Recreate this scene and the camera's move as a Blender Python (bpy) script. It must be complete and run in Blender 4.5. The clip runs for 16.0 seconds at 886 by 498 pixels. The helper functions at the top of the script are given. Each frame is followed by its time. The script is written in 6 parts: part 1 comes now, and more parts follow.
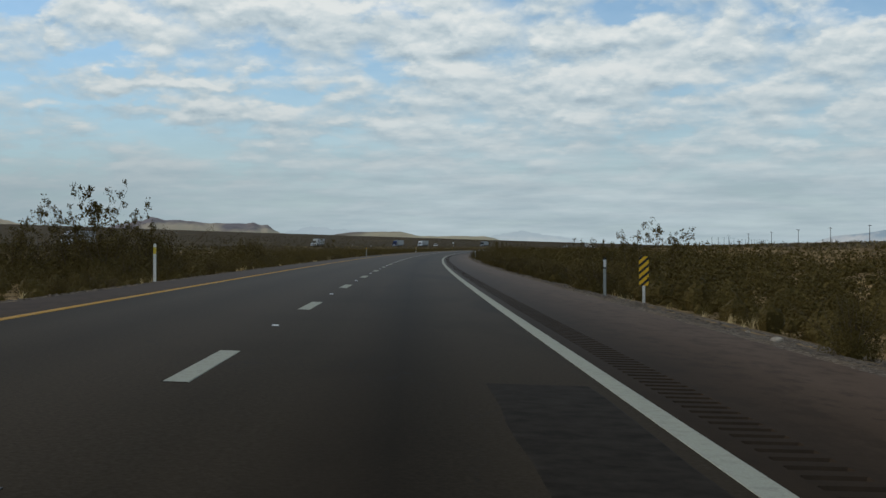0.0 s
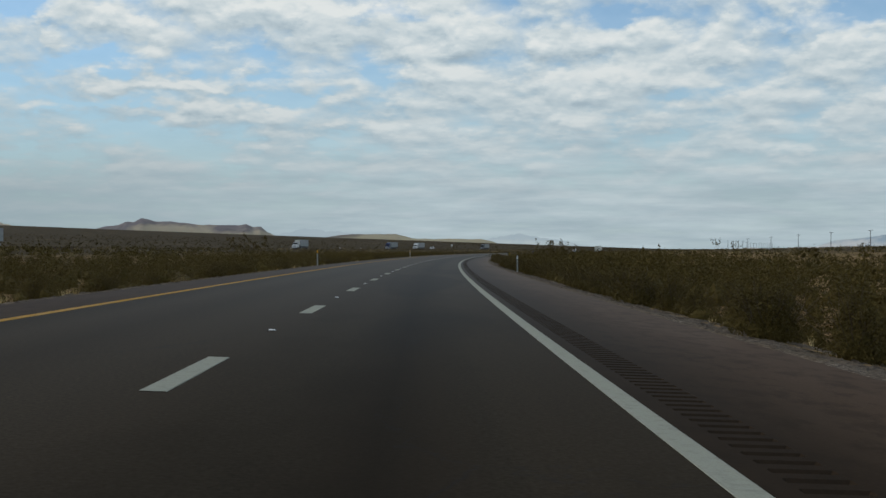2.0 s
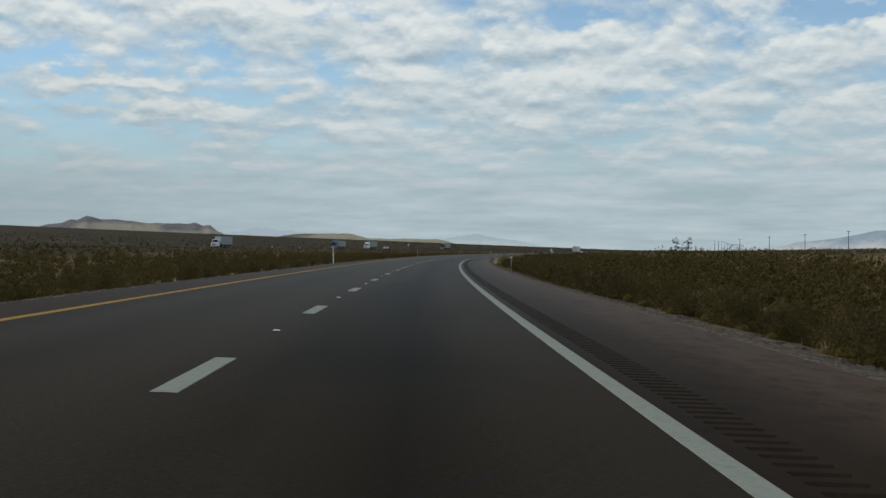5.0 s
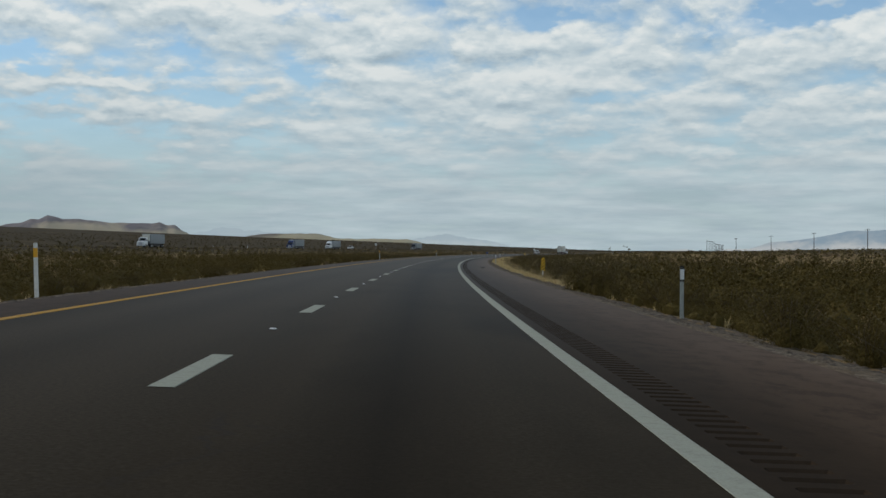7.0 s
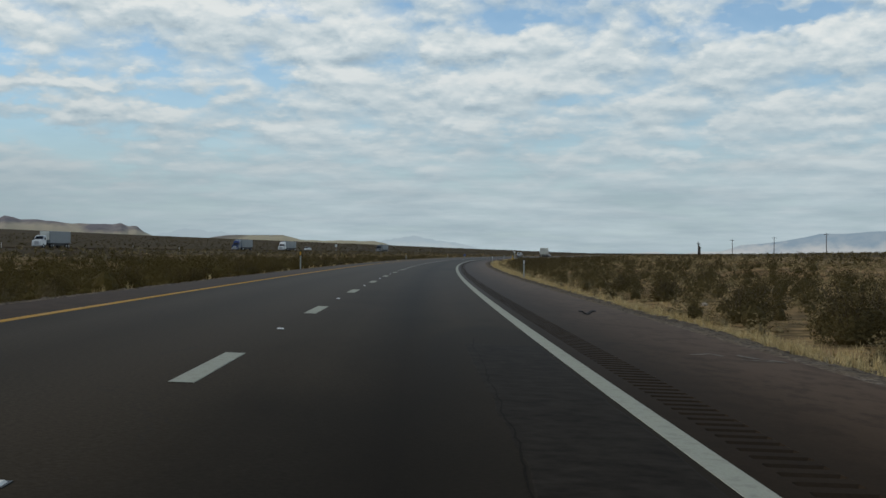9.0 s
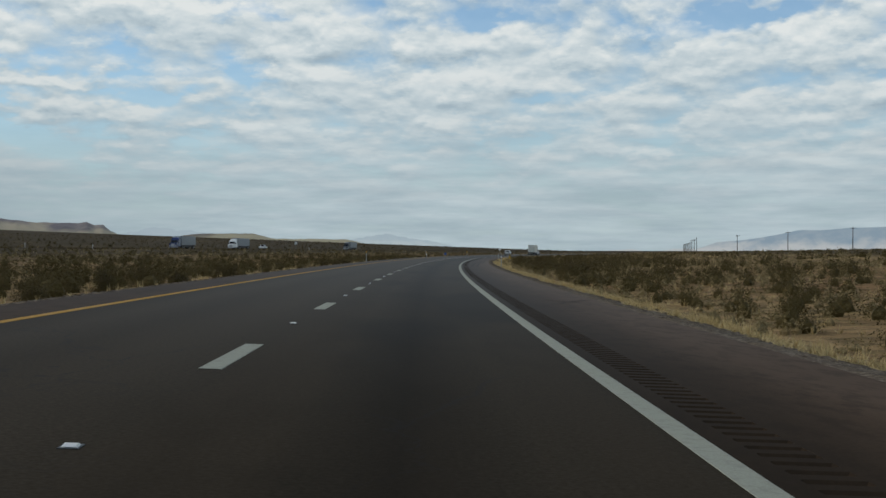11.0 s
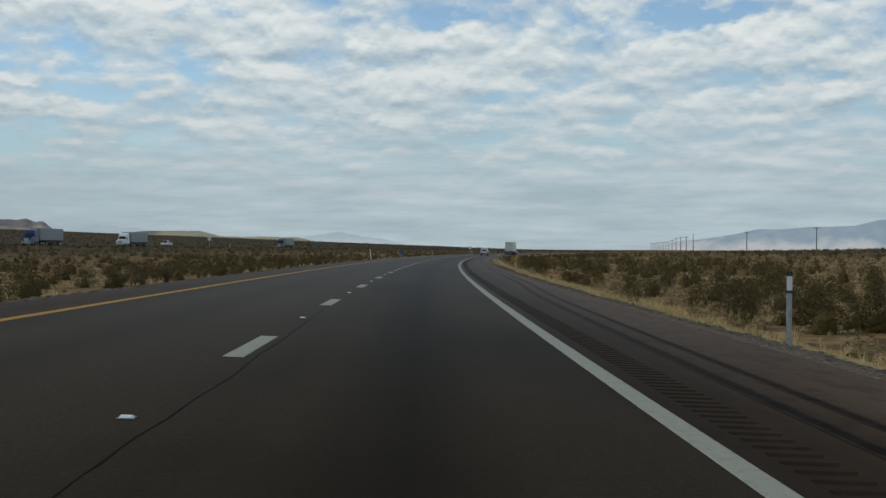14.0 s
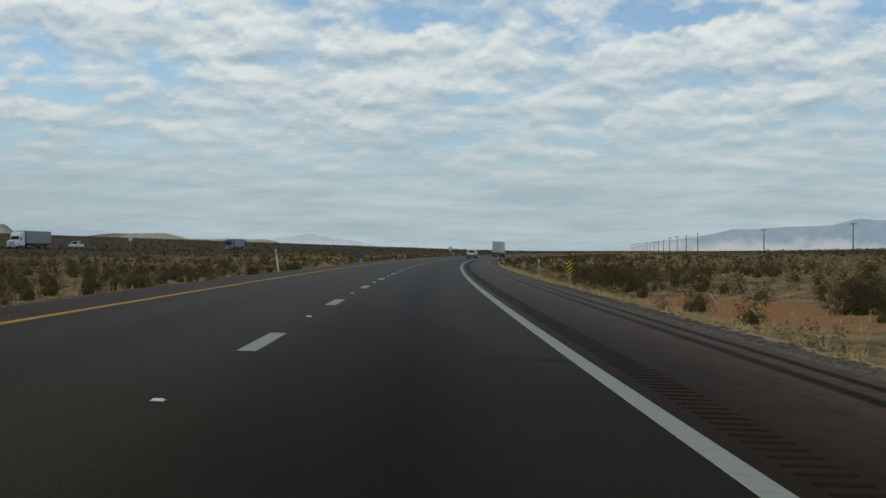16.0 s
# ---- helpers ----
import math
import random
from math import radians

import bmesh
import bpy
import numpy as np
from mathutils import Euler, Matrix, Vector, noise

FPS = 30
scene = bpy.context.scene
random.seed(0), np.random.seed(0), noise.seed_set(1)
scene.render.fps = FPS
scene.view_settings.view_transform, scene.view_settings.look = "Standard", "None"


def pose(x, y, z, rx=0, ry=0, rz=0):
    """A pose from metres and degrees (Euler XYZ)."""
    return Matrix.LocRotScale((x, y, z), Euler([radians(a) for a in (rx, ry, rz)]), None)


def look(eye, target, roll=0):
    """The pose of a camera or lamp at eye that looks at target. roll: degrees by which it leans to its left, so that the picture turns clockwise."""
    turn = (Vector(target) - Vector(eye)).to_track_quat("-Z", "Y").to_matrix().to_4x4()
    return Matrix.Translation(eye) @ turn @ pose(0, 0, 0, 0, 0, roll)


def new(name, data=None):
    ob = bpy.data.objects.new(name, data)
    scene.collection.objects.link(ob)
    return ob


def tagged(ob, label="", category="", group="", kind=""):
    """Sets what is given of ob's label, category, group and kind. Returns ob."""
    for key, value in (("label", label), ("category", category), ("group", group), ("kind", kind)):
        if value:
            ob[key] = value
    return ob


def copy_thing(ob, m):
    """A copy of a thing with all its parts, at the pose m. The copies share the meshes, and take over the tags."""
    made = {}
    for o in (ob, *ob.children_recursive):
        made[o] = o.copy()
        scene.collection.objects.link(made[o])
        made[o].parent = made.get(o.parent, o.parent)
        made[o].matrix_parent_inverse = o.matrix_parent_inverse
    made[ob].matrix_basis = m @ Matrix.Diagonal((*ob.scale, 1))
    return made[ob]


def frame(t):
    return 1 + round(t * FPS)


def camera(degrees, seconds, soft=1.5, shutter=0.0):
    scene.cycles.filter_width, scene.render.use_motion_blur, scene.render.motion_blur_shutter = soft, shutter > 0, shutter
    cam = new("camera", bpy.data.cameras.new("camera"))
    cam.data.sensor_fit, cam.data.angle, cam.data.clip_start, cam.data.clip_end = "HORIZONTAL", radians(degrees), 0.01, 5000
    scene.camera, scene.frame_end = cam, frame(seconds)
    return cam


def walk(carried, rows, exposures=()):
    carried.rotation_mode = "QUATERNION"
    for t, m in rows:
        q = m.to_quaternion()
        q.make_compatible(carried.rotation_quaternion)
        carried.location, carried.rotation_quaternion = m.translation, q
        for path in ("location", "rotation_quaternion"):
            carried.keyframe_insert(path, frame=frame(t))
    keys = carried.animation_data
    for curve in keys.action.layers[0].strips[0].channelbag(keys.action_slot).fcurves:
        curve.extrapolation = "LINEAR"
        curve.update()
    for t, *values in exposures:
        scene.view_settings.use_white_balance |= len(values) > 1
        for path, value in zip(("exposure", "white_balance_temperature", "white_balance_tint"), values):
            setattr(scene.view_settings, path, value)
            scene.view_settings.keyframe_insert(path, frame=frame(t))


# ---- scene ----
# ---------------------------------------------------------------- the road's line
# s: metres along the lane line, d: metres to the right of it
BANK, EYE = 0.038, 1.1445
CURVE_S = [0, 100, 200, 350, 600, 800, 950, 1200, 1400]
CURVE_K = [0.126e-3, 0.257e-3, 0.334e-3, 0.3155e-3, 0.330e-3, 0.36e-3, 0.38e-3, 0.36e-3, 0.0]
LINE_S = np.arange(-400, 6001, 2.0)
_k = np.interp(LINE_S, CURVE_S, CURVE_K)
LINE_H = np.concatenate([[0], np.cumsum(_k[1:] + _k[:-1])])
LINE_H -= np.interp(0, LINE_S, LINE_H)
_m = (LINE_H[1:] + LINE_H[:-1]) / 2
LINE_X = np.concatenate([[0], np.cumsum(np.sin(_m) * 2)])
LINE_Y = np.concatenate([[0], np.cumsum(np.cos(_m) * 2)])
LINE_X -= np.interp(0, LINE_S, LINE_X)
LINE_Y -= np.interp(0, LINE_S, LINE_Y)


def heading(s):
    return np.interp(s, LINE_S, LINE_H)


def plan(s, d):
    """Plan place of a point s along and d to the right."""
    a = heading(s)
    return np.interp(s, LINE_S, LINE_X) + d * np.cos(a), np.interp(s, LINE_S, LINE_Y) - d * np.sin(a)


def on_road(s, d, up=0.0):
    x, y = plan(s, d)
    return Vector((float(x), float(y), -BANK * d + up))


# ---------------------------------------------------------------- camera
# seconds, metres along, metres right of the lane line, heading, tilt up, roll in degrees
DRIVE = [
    (0.0, 0.15, 1.902, 1.474, -0.049, -0.334), (0.5, 18.56, 1.968, 1.512, -0.032, -0.349),
    (1.0, 37.13, 2.004, 1.710, -0.020, -0.405), (1.5, 55.47, 2.076, 1.688, -0.083, -0.417),
    (2.0, 73.93, 2.055, 1.673, 0.082, -0.124), (2.5, 92.09, 1.983, 1.999, 0.078, 0.037),
    (3.0, 110.67, 1.934, 2.314, 0.018, 0.012), (3.5, 128.87, 1.915, 2.575, -0.114, -0.103),
    (4.0, 147.25, 1.867, 2.944, 0.071, 0.146), (4.5, 165.56, 1.881, 3.290, 0.078, 0.144),
    (5.0, 183.75, 1.913, 3.678, 0.095, 0.139), (5.5, 201.88, 1.952, 4.077, 0.114, 0.133),
    (6.0, 220.00, 1.985, 4.458, 0.131, 0.128), (6.5, 238.16, 1.999, 4.791, 0.138, 0.126),
    (7.0, 256.52, 2.013, 5.022, 0.113, 0.141), (7.5, 274.44, 1.998, 5.366, 0.123, 0.093),
    (8.0, 292.74, 1.988, 5.688, 0.178, -0.135), (8.5, 310.85, 1.971, 6.043, 0.025, 0.141),
    (9.0, 329.14, 1.930, 6.478, 0.216, 0.278), (9.5, 347.27, 1.927, 6.820, 0.207, 0.251),
    (10.0, 365.25, 1.921, 7.118, 0.185, 0.187), (10.5, 383.18, 1.913, 7.395, 0.159, 0.111),
    (11.0, 401.14, 1.907, 7.676, 0.137, 0.047), (11.5, 419.23, 1.904, 7.981, 0.127, 0.020),
    (12.0, 437.62, 1.880, 8.294, 0.072, -0.024), (12.5, 455.67, 1.867, 8.640, 0.103, 0.003),
    (13.0, 473.80, 1.831, 8.958, 0.038, 0.179), (13.5, 491.78, 1.818, 9.389, 0.003, 0.247),
    (14.0, 509.73, 1.849, 9.749, 0.080, 0.184), (14.5, 527.74, 1.891, 10.042, 0.052, -0.064),
    (15.0, 545.80, 1.938, 10.378, 0.085, 0.076), (15.5, 563.71, 1.938, 10.703, 0.034, -0.026),
    (16.0, 581.79, 1.890, 11.006, 0.154, -0.068),
]

cam = camera(38.02, 16.0, soft=1.5)
rows = []
for t, s, d, turn, tilt, roll in DRIVE:
    eye = on_road(s, d, EYE)
    a, b = radians(turn), radians(tilt)
    ahead = Vector((math.sin(a) * math.cos(b), math.cos(a) * math.cos(b), math.sin(b)))
    rows.append((t, look(eye, eye + ahead, roll)))
walk(cam, rows)

# ---------------------------------------------------------------- world and light
SUN_UP, SUN_TURN = radians(34), radians(285)
world = bpy.data.worlds.new("sky")
scene.world = world
world.use_nodes = True


class Nodes:
    """Short hand for a node tree."""

    def __init__(self, tree, fresh=True):
        self.tree = tree
        if fresh:
            tree.nodes.clear()

    def add(self, kind, _out=0, **inputs):
        n = self.tree.nodes.new(kind)
        for key, value in inputs.items():
            name = key.replace("_", " ")
            if name in n.inputs:
                sock = n.inputs[name]
            else:
                sock = n.inputs[int(key[1:])]
            if isinstance(value, bpy.types.NodeSocket):
                self.tree.links.new(value, sock)
            else:
                sock.default_value = value
        return n

    def math(self, op, a, b=0.0, c=0.0, clamp=False):
        n = self.tree.nodes.new("ShaderNodeMath")
        n.operation, n.use_clamp = op, clamp
        for i, v in enumerate((a, b, c)):
            if isinstance(v, bpy.types.NodeSocket):
                self.tree.links.new(v, n.inputs[i])
            else:
                n.inputs[i].default_value = v
        return n.outputs[0]

    def vec(self, x, y, z):
        n = self.tree.nodes.new("ShaderNodeCombineXYZ")
        for i, v in enumerate((x, y, z)):
            if isinstance(v, bpy.types.NodeSocket):
                self.tree.links.new(v, n.inputs[i])
            else:
                n.inputs[i].default_value = v
        return n.outputs[0]

    def noise(self, vector, scale, detail=4.0, rough=0.55, distort=0.0):
        n = self.tree.nodes.new("ShaderNodeTexNoise")
        if vector is not None:
            self.tree.links.new(vector, n.inputs["Vector"])
        n.inputs["Scale"].default_value, n.inputs["Detail"].default_value = scale, detail
        n.inputs["Roughness"].default_value, n.inputs["Distortion"].default_value = rough, distort
        return n.outputs["Fac"]

    def ramp(self, fac, *stops):
        n = self.tree.nodes.new("ShaderNodeValToRGB")
        self.tree.links.new(fac, n.inputs[0])
        e = n.color_ramp.elements
        while len(e) < len(stops):
            e.new(0.5)
        for el, (p, c) in zip(e, stops):
            el.position = p
            el.color = (c, c, c, 1) if isinstance(c, (int, float)) else (*c, 1)
        return n.outputs[0]

    def mix(self, fac, a, b, blend="MIX"):
        n = self.tree.nodes.new("ShaderNodeMix")
        n.data_type, n.blend_type, n.clamp_factor = "RGBA", blend, True
        for sock, v in ((n.inputs[0], fac), (n.inputs[6], a), (n.inputs[7], b)):
            if isinstance(v, bpy.types.NodeSocket):
                self.tree.links.new(v, sock)
            elif isinstance(v, (int, float)):
                sock.default_value = v
            else:
                sock.default_value = (*v, 1)
        return n.outputs[2]

    def link(self, a, b):
        self.tree.links.new(a, b)


w = Nodes(world.node_tree)
way = w.tree.nodes.new("ShaderNodeTexCoord").outputs["Generated"]
split = w.tree.nodes.new("ShaderNodeSeparateXYZ")
w.link(way, split.inputs[0])
dx, dy, dz = split.outputs
up = w.math("MAXIMUM", dz, 0.0)
bearing, height = w.math("ARCTAN2", dx, dy), w.math("ARCSINE", up)
# the cloud layer's billows, in bearing and elevation: lower down they crowd into long flat rows
ragged = w.noise(w.vec(bearing, w.math("MULTIPLY", height, 2.0), 1.3), 24.0, 3.0, 0.6)
ragged_b = w.noise(w.vec(bearing, w.math("MULTIPLY", height, 2.0), 8.1), 24.0, 3.0, 0.6)
rag_bearing = w.math("MULTIPLY_ADD", w.math("SUBTRACT", ragged, 0.5), 0.11, bearing)
rag_height = w.math("MULTIPLY_ADD", w.math("SUBTRACT", ragged_b, 0.5), 0.045, height)
# blue gaps, then bright banks: bearing, elevation, half width, half height in radians, depth
GAPS = [(-0.010, 0.181, 0.045, 0.006, 0.20), (-0.165, 0.166, 0.050, 0.014, 0.06), (-0.225, 0.141, 0.040, 0.006, 0.15), (-0.020, 0.140, 0.020, 0.009, 0.14),
        (-0.110, 0.134, 0.030, 0.006, 0.13), (-0.095, 0.119, 0.050, 0.005, 0.17), (-0.225, 0.113, 0.035, 0.004, 0.14), (-0.095, 0.102, 0.028, 0.005, 0.11),
        (-0.175, 0.089, 0.055, 0.005, 0.06), (0.225, 0.121, 0.030, 0.006, 0.15), (0.165, 0.179, 0.042, 0.006, 0.12), (0.325, 0.167, 0.036, 0.008, 0.17),
        (0.370, 0.181, 0.038, 0.007, 0.17), (0.150, 0.093, 0.030, 0.005, 0.10), (0.520, 0.178, 0.045, 0.012, 0.16), (0.430, 0.150, 0.030, 0.008, 0.07),
        (-0.300, 0.178, 0.030, 0.008, 0.15), (0.250, 0.196, 0.030, 0.005, 0.09)]
BANKS = [(0.030, 0.171, 0.055, 0.011, 0.15), (0.385, 0.160, 0.050, 0.009, 0.17), (-0.160, 0.106, 0.050, 0.006, 0.15), (-0.145, 0.127, 0.028, 0.005, 0.13),
         (-0.200, 0.127, 0.030, 0.005, 0.13), (0.025, 0.138, 0.030, 0.006, 0.12), (0.285, 0.080, 0.060, 0.004, 0.10), (0.170, 0.160, 0.055, 0.008, 0.12),
         (0.180, 0.134, 0.055, 0.007, 0.10), (-0.040, 0.129, 0.026, 0.006, 0.12), (-0.100, 0.187, 0.080, 0.007, 0.12), (0.470, 0.120, 0.045, 0.008, 0.12),
         (0.120, 0.104, 0.035, 0.005, 0.08), (0.235, 0.102, 0.040, 0.006, 0.08), (-0.030, 0.086, 0.035, 0.005, 0.07)]


def heap(places, b_at, h_at):
    total = 0.0
    for pb, ph, pw, pt, deep in places:
        a = w.math("POWER", w.math("DIVIDE", w.math("SUBTRACT", b_at, pb), pw), 2.0)
        b = w.math("POWER", w.math("DIVIDE", w.math("SUBTRACT", h_at, ph), pt), 2.0)
        total = w.math("ADD", total, w.math("MULTIPLY", w.math("EXPONENT", w.math("MULTIPLY", w.math("ADD", a, b), -0.6)), deep))
    return total


def cloud_field(rise):
    h_at = w.math("ADD", height, rise)
    flat = w.math("MULTIPLY", w.math("LOGARITHM", w.math("ADD", h_at, 0.05), math.e), 0.42)
    p = w.vec(bearing, flat, 3.7)
    big = w.noise(p, 6.0, 2.0, 0.5)
    mid = w.noise(p, 17.0, 7.0, 0.55, 0.0)
    puff = w.tree.nodes.new("ShaderNodeTexVoronoi")
    puff.feature, puff.normalize = "SMOOTH_F1", True
    warp = w.math("MULTIPLY_ADD", w.math("SUBTRACT", mid, 0.5), 0.07, bearing)
    w.link(w.vec(warp, flat, w.math("MULTIPLY", mid, 0.08)), puff.inputs["Vector"])
    for key, value in (("Scale", 27.0), ("Detail", 3.0), ("Roughness", 0.5), ("Smoothness", 0.5)):
        puff.inputs[key].default_value = value
    base = w.math("ADD", w.math("MULTIPLY", big, 0.35), w.math("MULTIPLY", mid, 0.62))
    base = w.math("ADD", base, w.math("MULTIPLY", w.math("SUBTRACT", 0.38, puff.outputs["Distance"]), 0.42))
    return w.math("ADD", base, heap(BANKS, rag_bearing, w.math("ADD", rag_height, rise)))


here, above = cloud_field(0.0), cloud_field(0.0055)
thick = w.math("SUBTRACT", here, heap(GAPS, rag_bearing, rag_height))
zenith = w.math("ADD", w.ramp(up, (0.30, 0.0), (0.75, 0.06)), w.ramp(w.math("ADD", bearing, 0.5), (0.15, 0.012), (0.50, 0.0)))
cover = w.ramp(w.math("SUBTRACT", thick, zenith), (0.405, 0.12), (0.488, 0.66), (0.57, 1.0))
lit = w.math("MULTIPLY_ADD", w.math("SUBTRACT", here, above), 3.3, w.math("MULTIPLY_ADD", w.math("SUBTRACT", here, 0.545), 1.2, 0.50), clamp=True)
cloud = w.ramp(lit, (0.0, (0.330, 0.423, 0.492)), (0.40, (0.490, 0.580, 0.628)), (0.75, (0.648, 0.710, 0.728)), (1.0, (0.755, 0.790, 0.785)))
# overhead, out of view, the cloud is darkened to cut the light below
cloud = w.mix(w.ramp(up, (0.24, 0.0), (0.6, 0.55)), cloud, (0.185, 0.178, 0.162))
sky = w.tree.nodes.new("ShaderNodeTexSky")
sky.sky_type, sky.sun_disc = "NISHITA", False
sky.sun_elevation, sky.sun_rotation = SUN_UP, SUN_TURN
sky.altitude, sky.dust_density = 700, 0.6
blue = w.mix(1.0, sky.outputs[0], (0.096, 0.116, 0.127), "MULTIPLY")
veil = w.ramp(up, (0.0, 1.0), (0.045, 0.92), (0.095, 0.42), (0.16, 0.05))
streak = w.noise(w.vec(w.math("MULTIPLY", bearing, 1.0), w.math("MULTIPLY", height, 9.0), 0.0), 9.0, 5.0, 0.6)
haze = w.mix(w.ramp(streak, (0.35, 0.0), (0.65, 1.0)), (0.335, 0.425, 0.475), (0.455, 0.55, 0.59))
haze = w.mix(w.ramp(w.math("ADD", bearing, 0.5), (0.22, 1.0), (0.5, 0.0)), haze, (0.30, 0.385, 0.425))
out_col = w.mix(cover, blue, cloud)
out_col = w.mix(w.math("MULTIPLY", veil, 0.93), out_col, haze)
bg = w.add("ShaderNodeBackground", Color=out_col, Strength=1.0)
w.link(bg.outputs[0], w.add("ShaderNodeOutputWorld").inputs[0])

sun = new("sun", bpy.data.lights.new("sun", "SUN"))
sun.data.energy, sun.data.angle, sun.data.color = 1.0, radians(12), (1.0, 0.90, 0.76)
sun_way = Vector((math.sin(SUN_TURN) * math.cos(SUN_UP), math.cos(SUN_TURN) * math.cos(SUN_UP), math.sin(SUN_UP)))
sun.matrix_world = look(sun_way * 50, (0, 0, 0))
scene.view_settings.exposure = 0.0

# ---------------------------------------------------------------- materials


def material(name, rough=0.8, metal=0.0, gloss=0.5):
    m = bpy.data.materials.new(name)
    m.use_nodes = True
    n = Nodes(m.node_tree)
    b = n.add("ShaderNodeBsdfPrincipled", Roughness=rough, Metallic=metal)
    b.inputs["Specular IOR Level"].default_value = gloss
    n.link(b.outputs[0], n.add("ShaderNodeOutputMaterial").inputs[0])
    return m, n, b


def where(n):
    return n.tree.nodes.new("ShaderNodeTexCoord").outputs["Object"]


def bump(n, b, height, strength, distance=0.01):
    k = n.add("ShaderNodeBump", Strength=strength, Distance=distance, Height=height)
    n.link(k.outputs[0], b.inputs["Normal"])


def simple(name, colour, rough=0.6, metal=0.0, vary=0.15, scale=6.0, grain=0.0):
    """Paint, metal or plastic with dirt and uneven wear."""
    m, n, b = material(name, rough, metal)
    p = where(n)
    f = n.noise(p, scale, 5.0, 0.6)
    dark = tuple(c * (1 - vary * 1.6) for c in colour)
    pale = tuple(min(1, c * (1 + vary * 0.6)) for c in colour)
    n.link(n.mix(n.ramp(f, (0.3, 0.0), (0.7, 1.0)), dark, pale), b.inputs["Base Color"])
    if grain:
        bump(n, b, n.noise(p, scale * 20, 3.0), grain)
    return m


def road_sheen(m, share=0.165, rough=0.38):
    """Worn stone and binder shine softly at a very flat angle only."""
    n = Nodes(m.node_tree, False)
    b = n.tree.nodes["Principled BSDF"]
    b.inputs["Specular IOR Level"].default_value = 0.0
    flat = n.add("ShaderNodeFresnel", IOR=1.02)
    shine = n.add("ShaderNodeBsdfGlossy", Roughness=rough)
    both = n.tree.nodes.new("ShaderNodeMixShader")
    n.link(n.math("MULTIPLY", flat.outputs[0], share), both.inputs[0])
    n.link(b.outputs[0], both.inputs[1])
    n.link(shine.outputs[0], both.inputs[2])
    n.link(both.outputs[0], n.tree.nodes["Material Output"].inputs[0])


def asphalt(name, base, tint, worn):
    """Old asphalt: fine aggregate, lengthwise wheel wear, patches, cross cracks. UV: x right of the lane line, y along, in metres."""
    m, n, b = material(name, 0.85, 0.0, 0.0)
    uv = n.tree.nodes.new("ShaderNodeUVMap").outputs[0]
    sp = n.tree.nodes.new("ShaderNodeSeparateXYZ")
    n.link(uv, sp.inputs[0])
    grit = n.noise(uv, 24.0, 5.0, 0.78)
    long = n.noise(n.vec(n.math("MULTIPLY", sp.outputs[0], 1.1), n.math("MULTIPLY", sp.outputs[1], 0.02), 0), 1.0, 3.0, 0.5)
    blot = n.noise(n.vec(n.math("MULTIPLY", sp.outputs[0], 0.5), n.math("MULTIPLY", sp.outputs[1], 0.16), 2.0), 1.0, 5.0, 0.6)
    col = n.mix(n.ramp(grit, (0.34, 0.0), (0.68, 1.0)), tuple(c * 0.66 for c in base), tuple(c * 1.35 for c in base))
    col = n.mix(n.math("MULTIPLY", n.ramp(n.noise(uv, 9.0, 4.0, 0.7), (0.42, 0.0), (0.62, 1.0)), 0.3), col, tuple(c * 0.55 for c in base))
    col = n.mix(n.math("MULTIPLY", n.ramp(long, (0.35, 0.0), (0.65, 1.0)), 0.55), col, tint)
    col = n.mix(n.math("MULTIPLY", n.ramp(blot, (0.5, 0.0), (0.64, 1.0)), worn), col, tuple(c * 0.55 for c in base))
    return m, n, b, uv, sp, col, grit


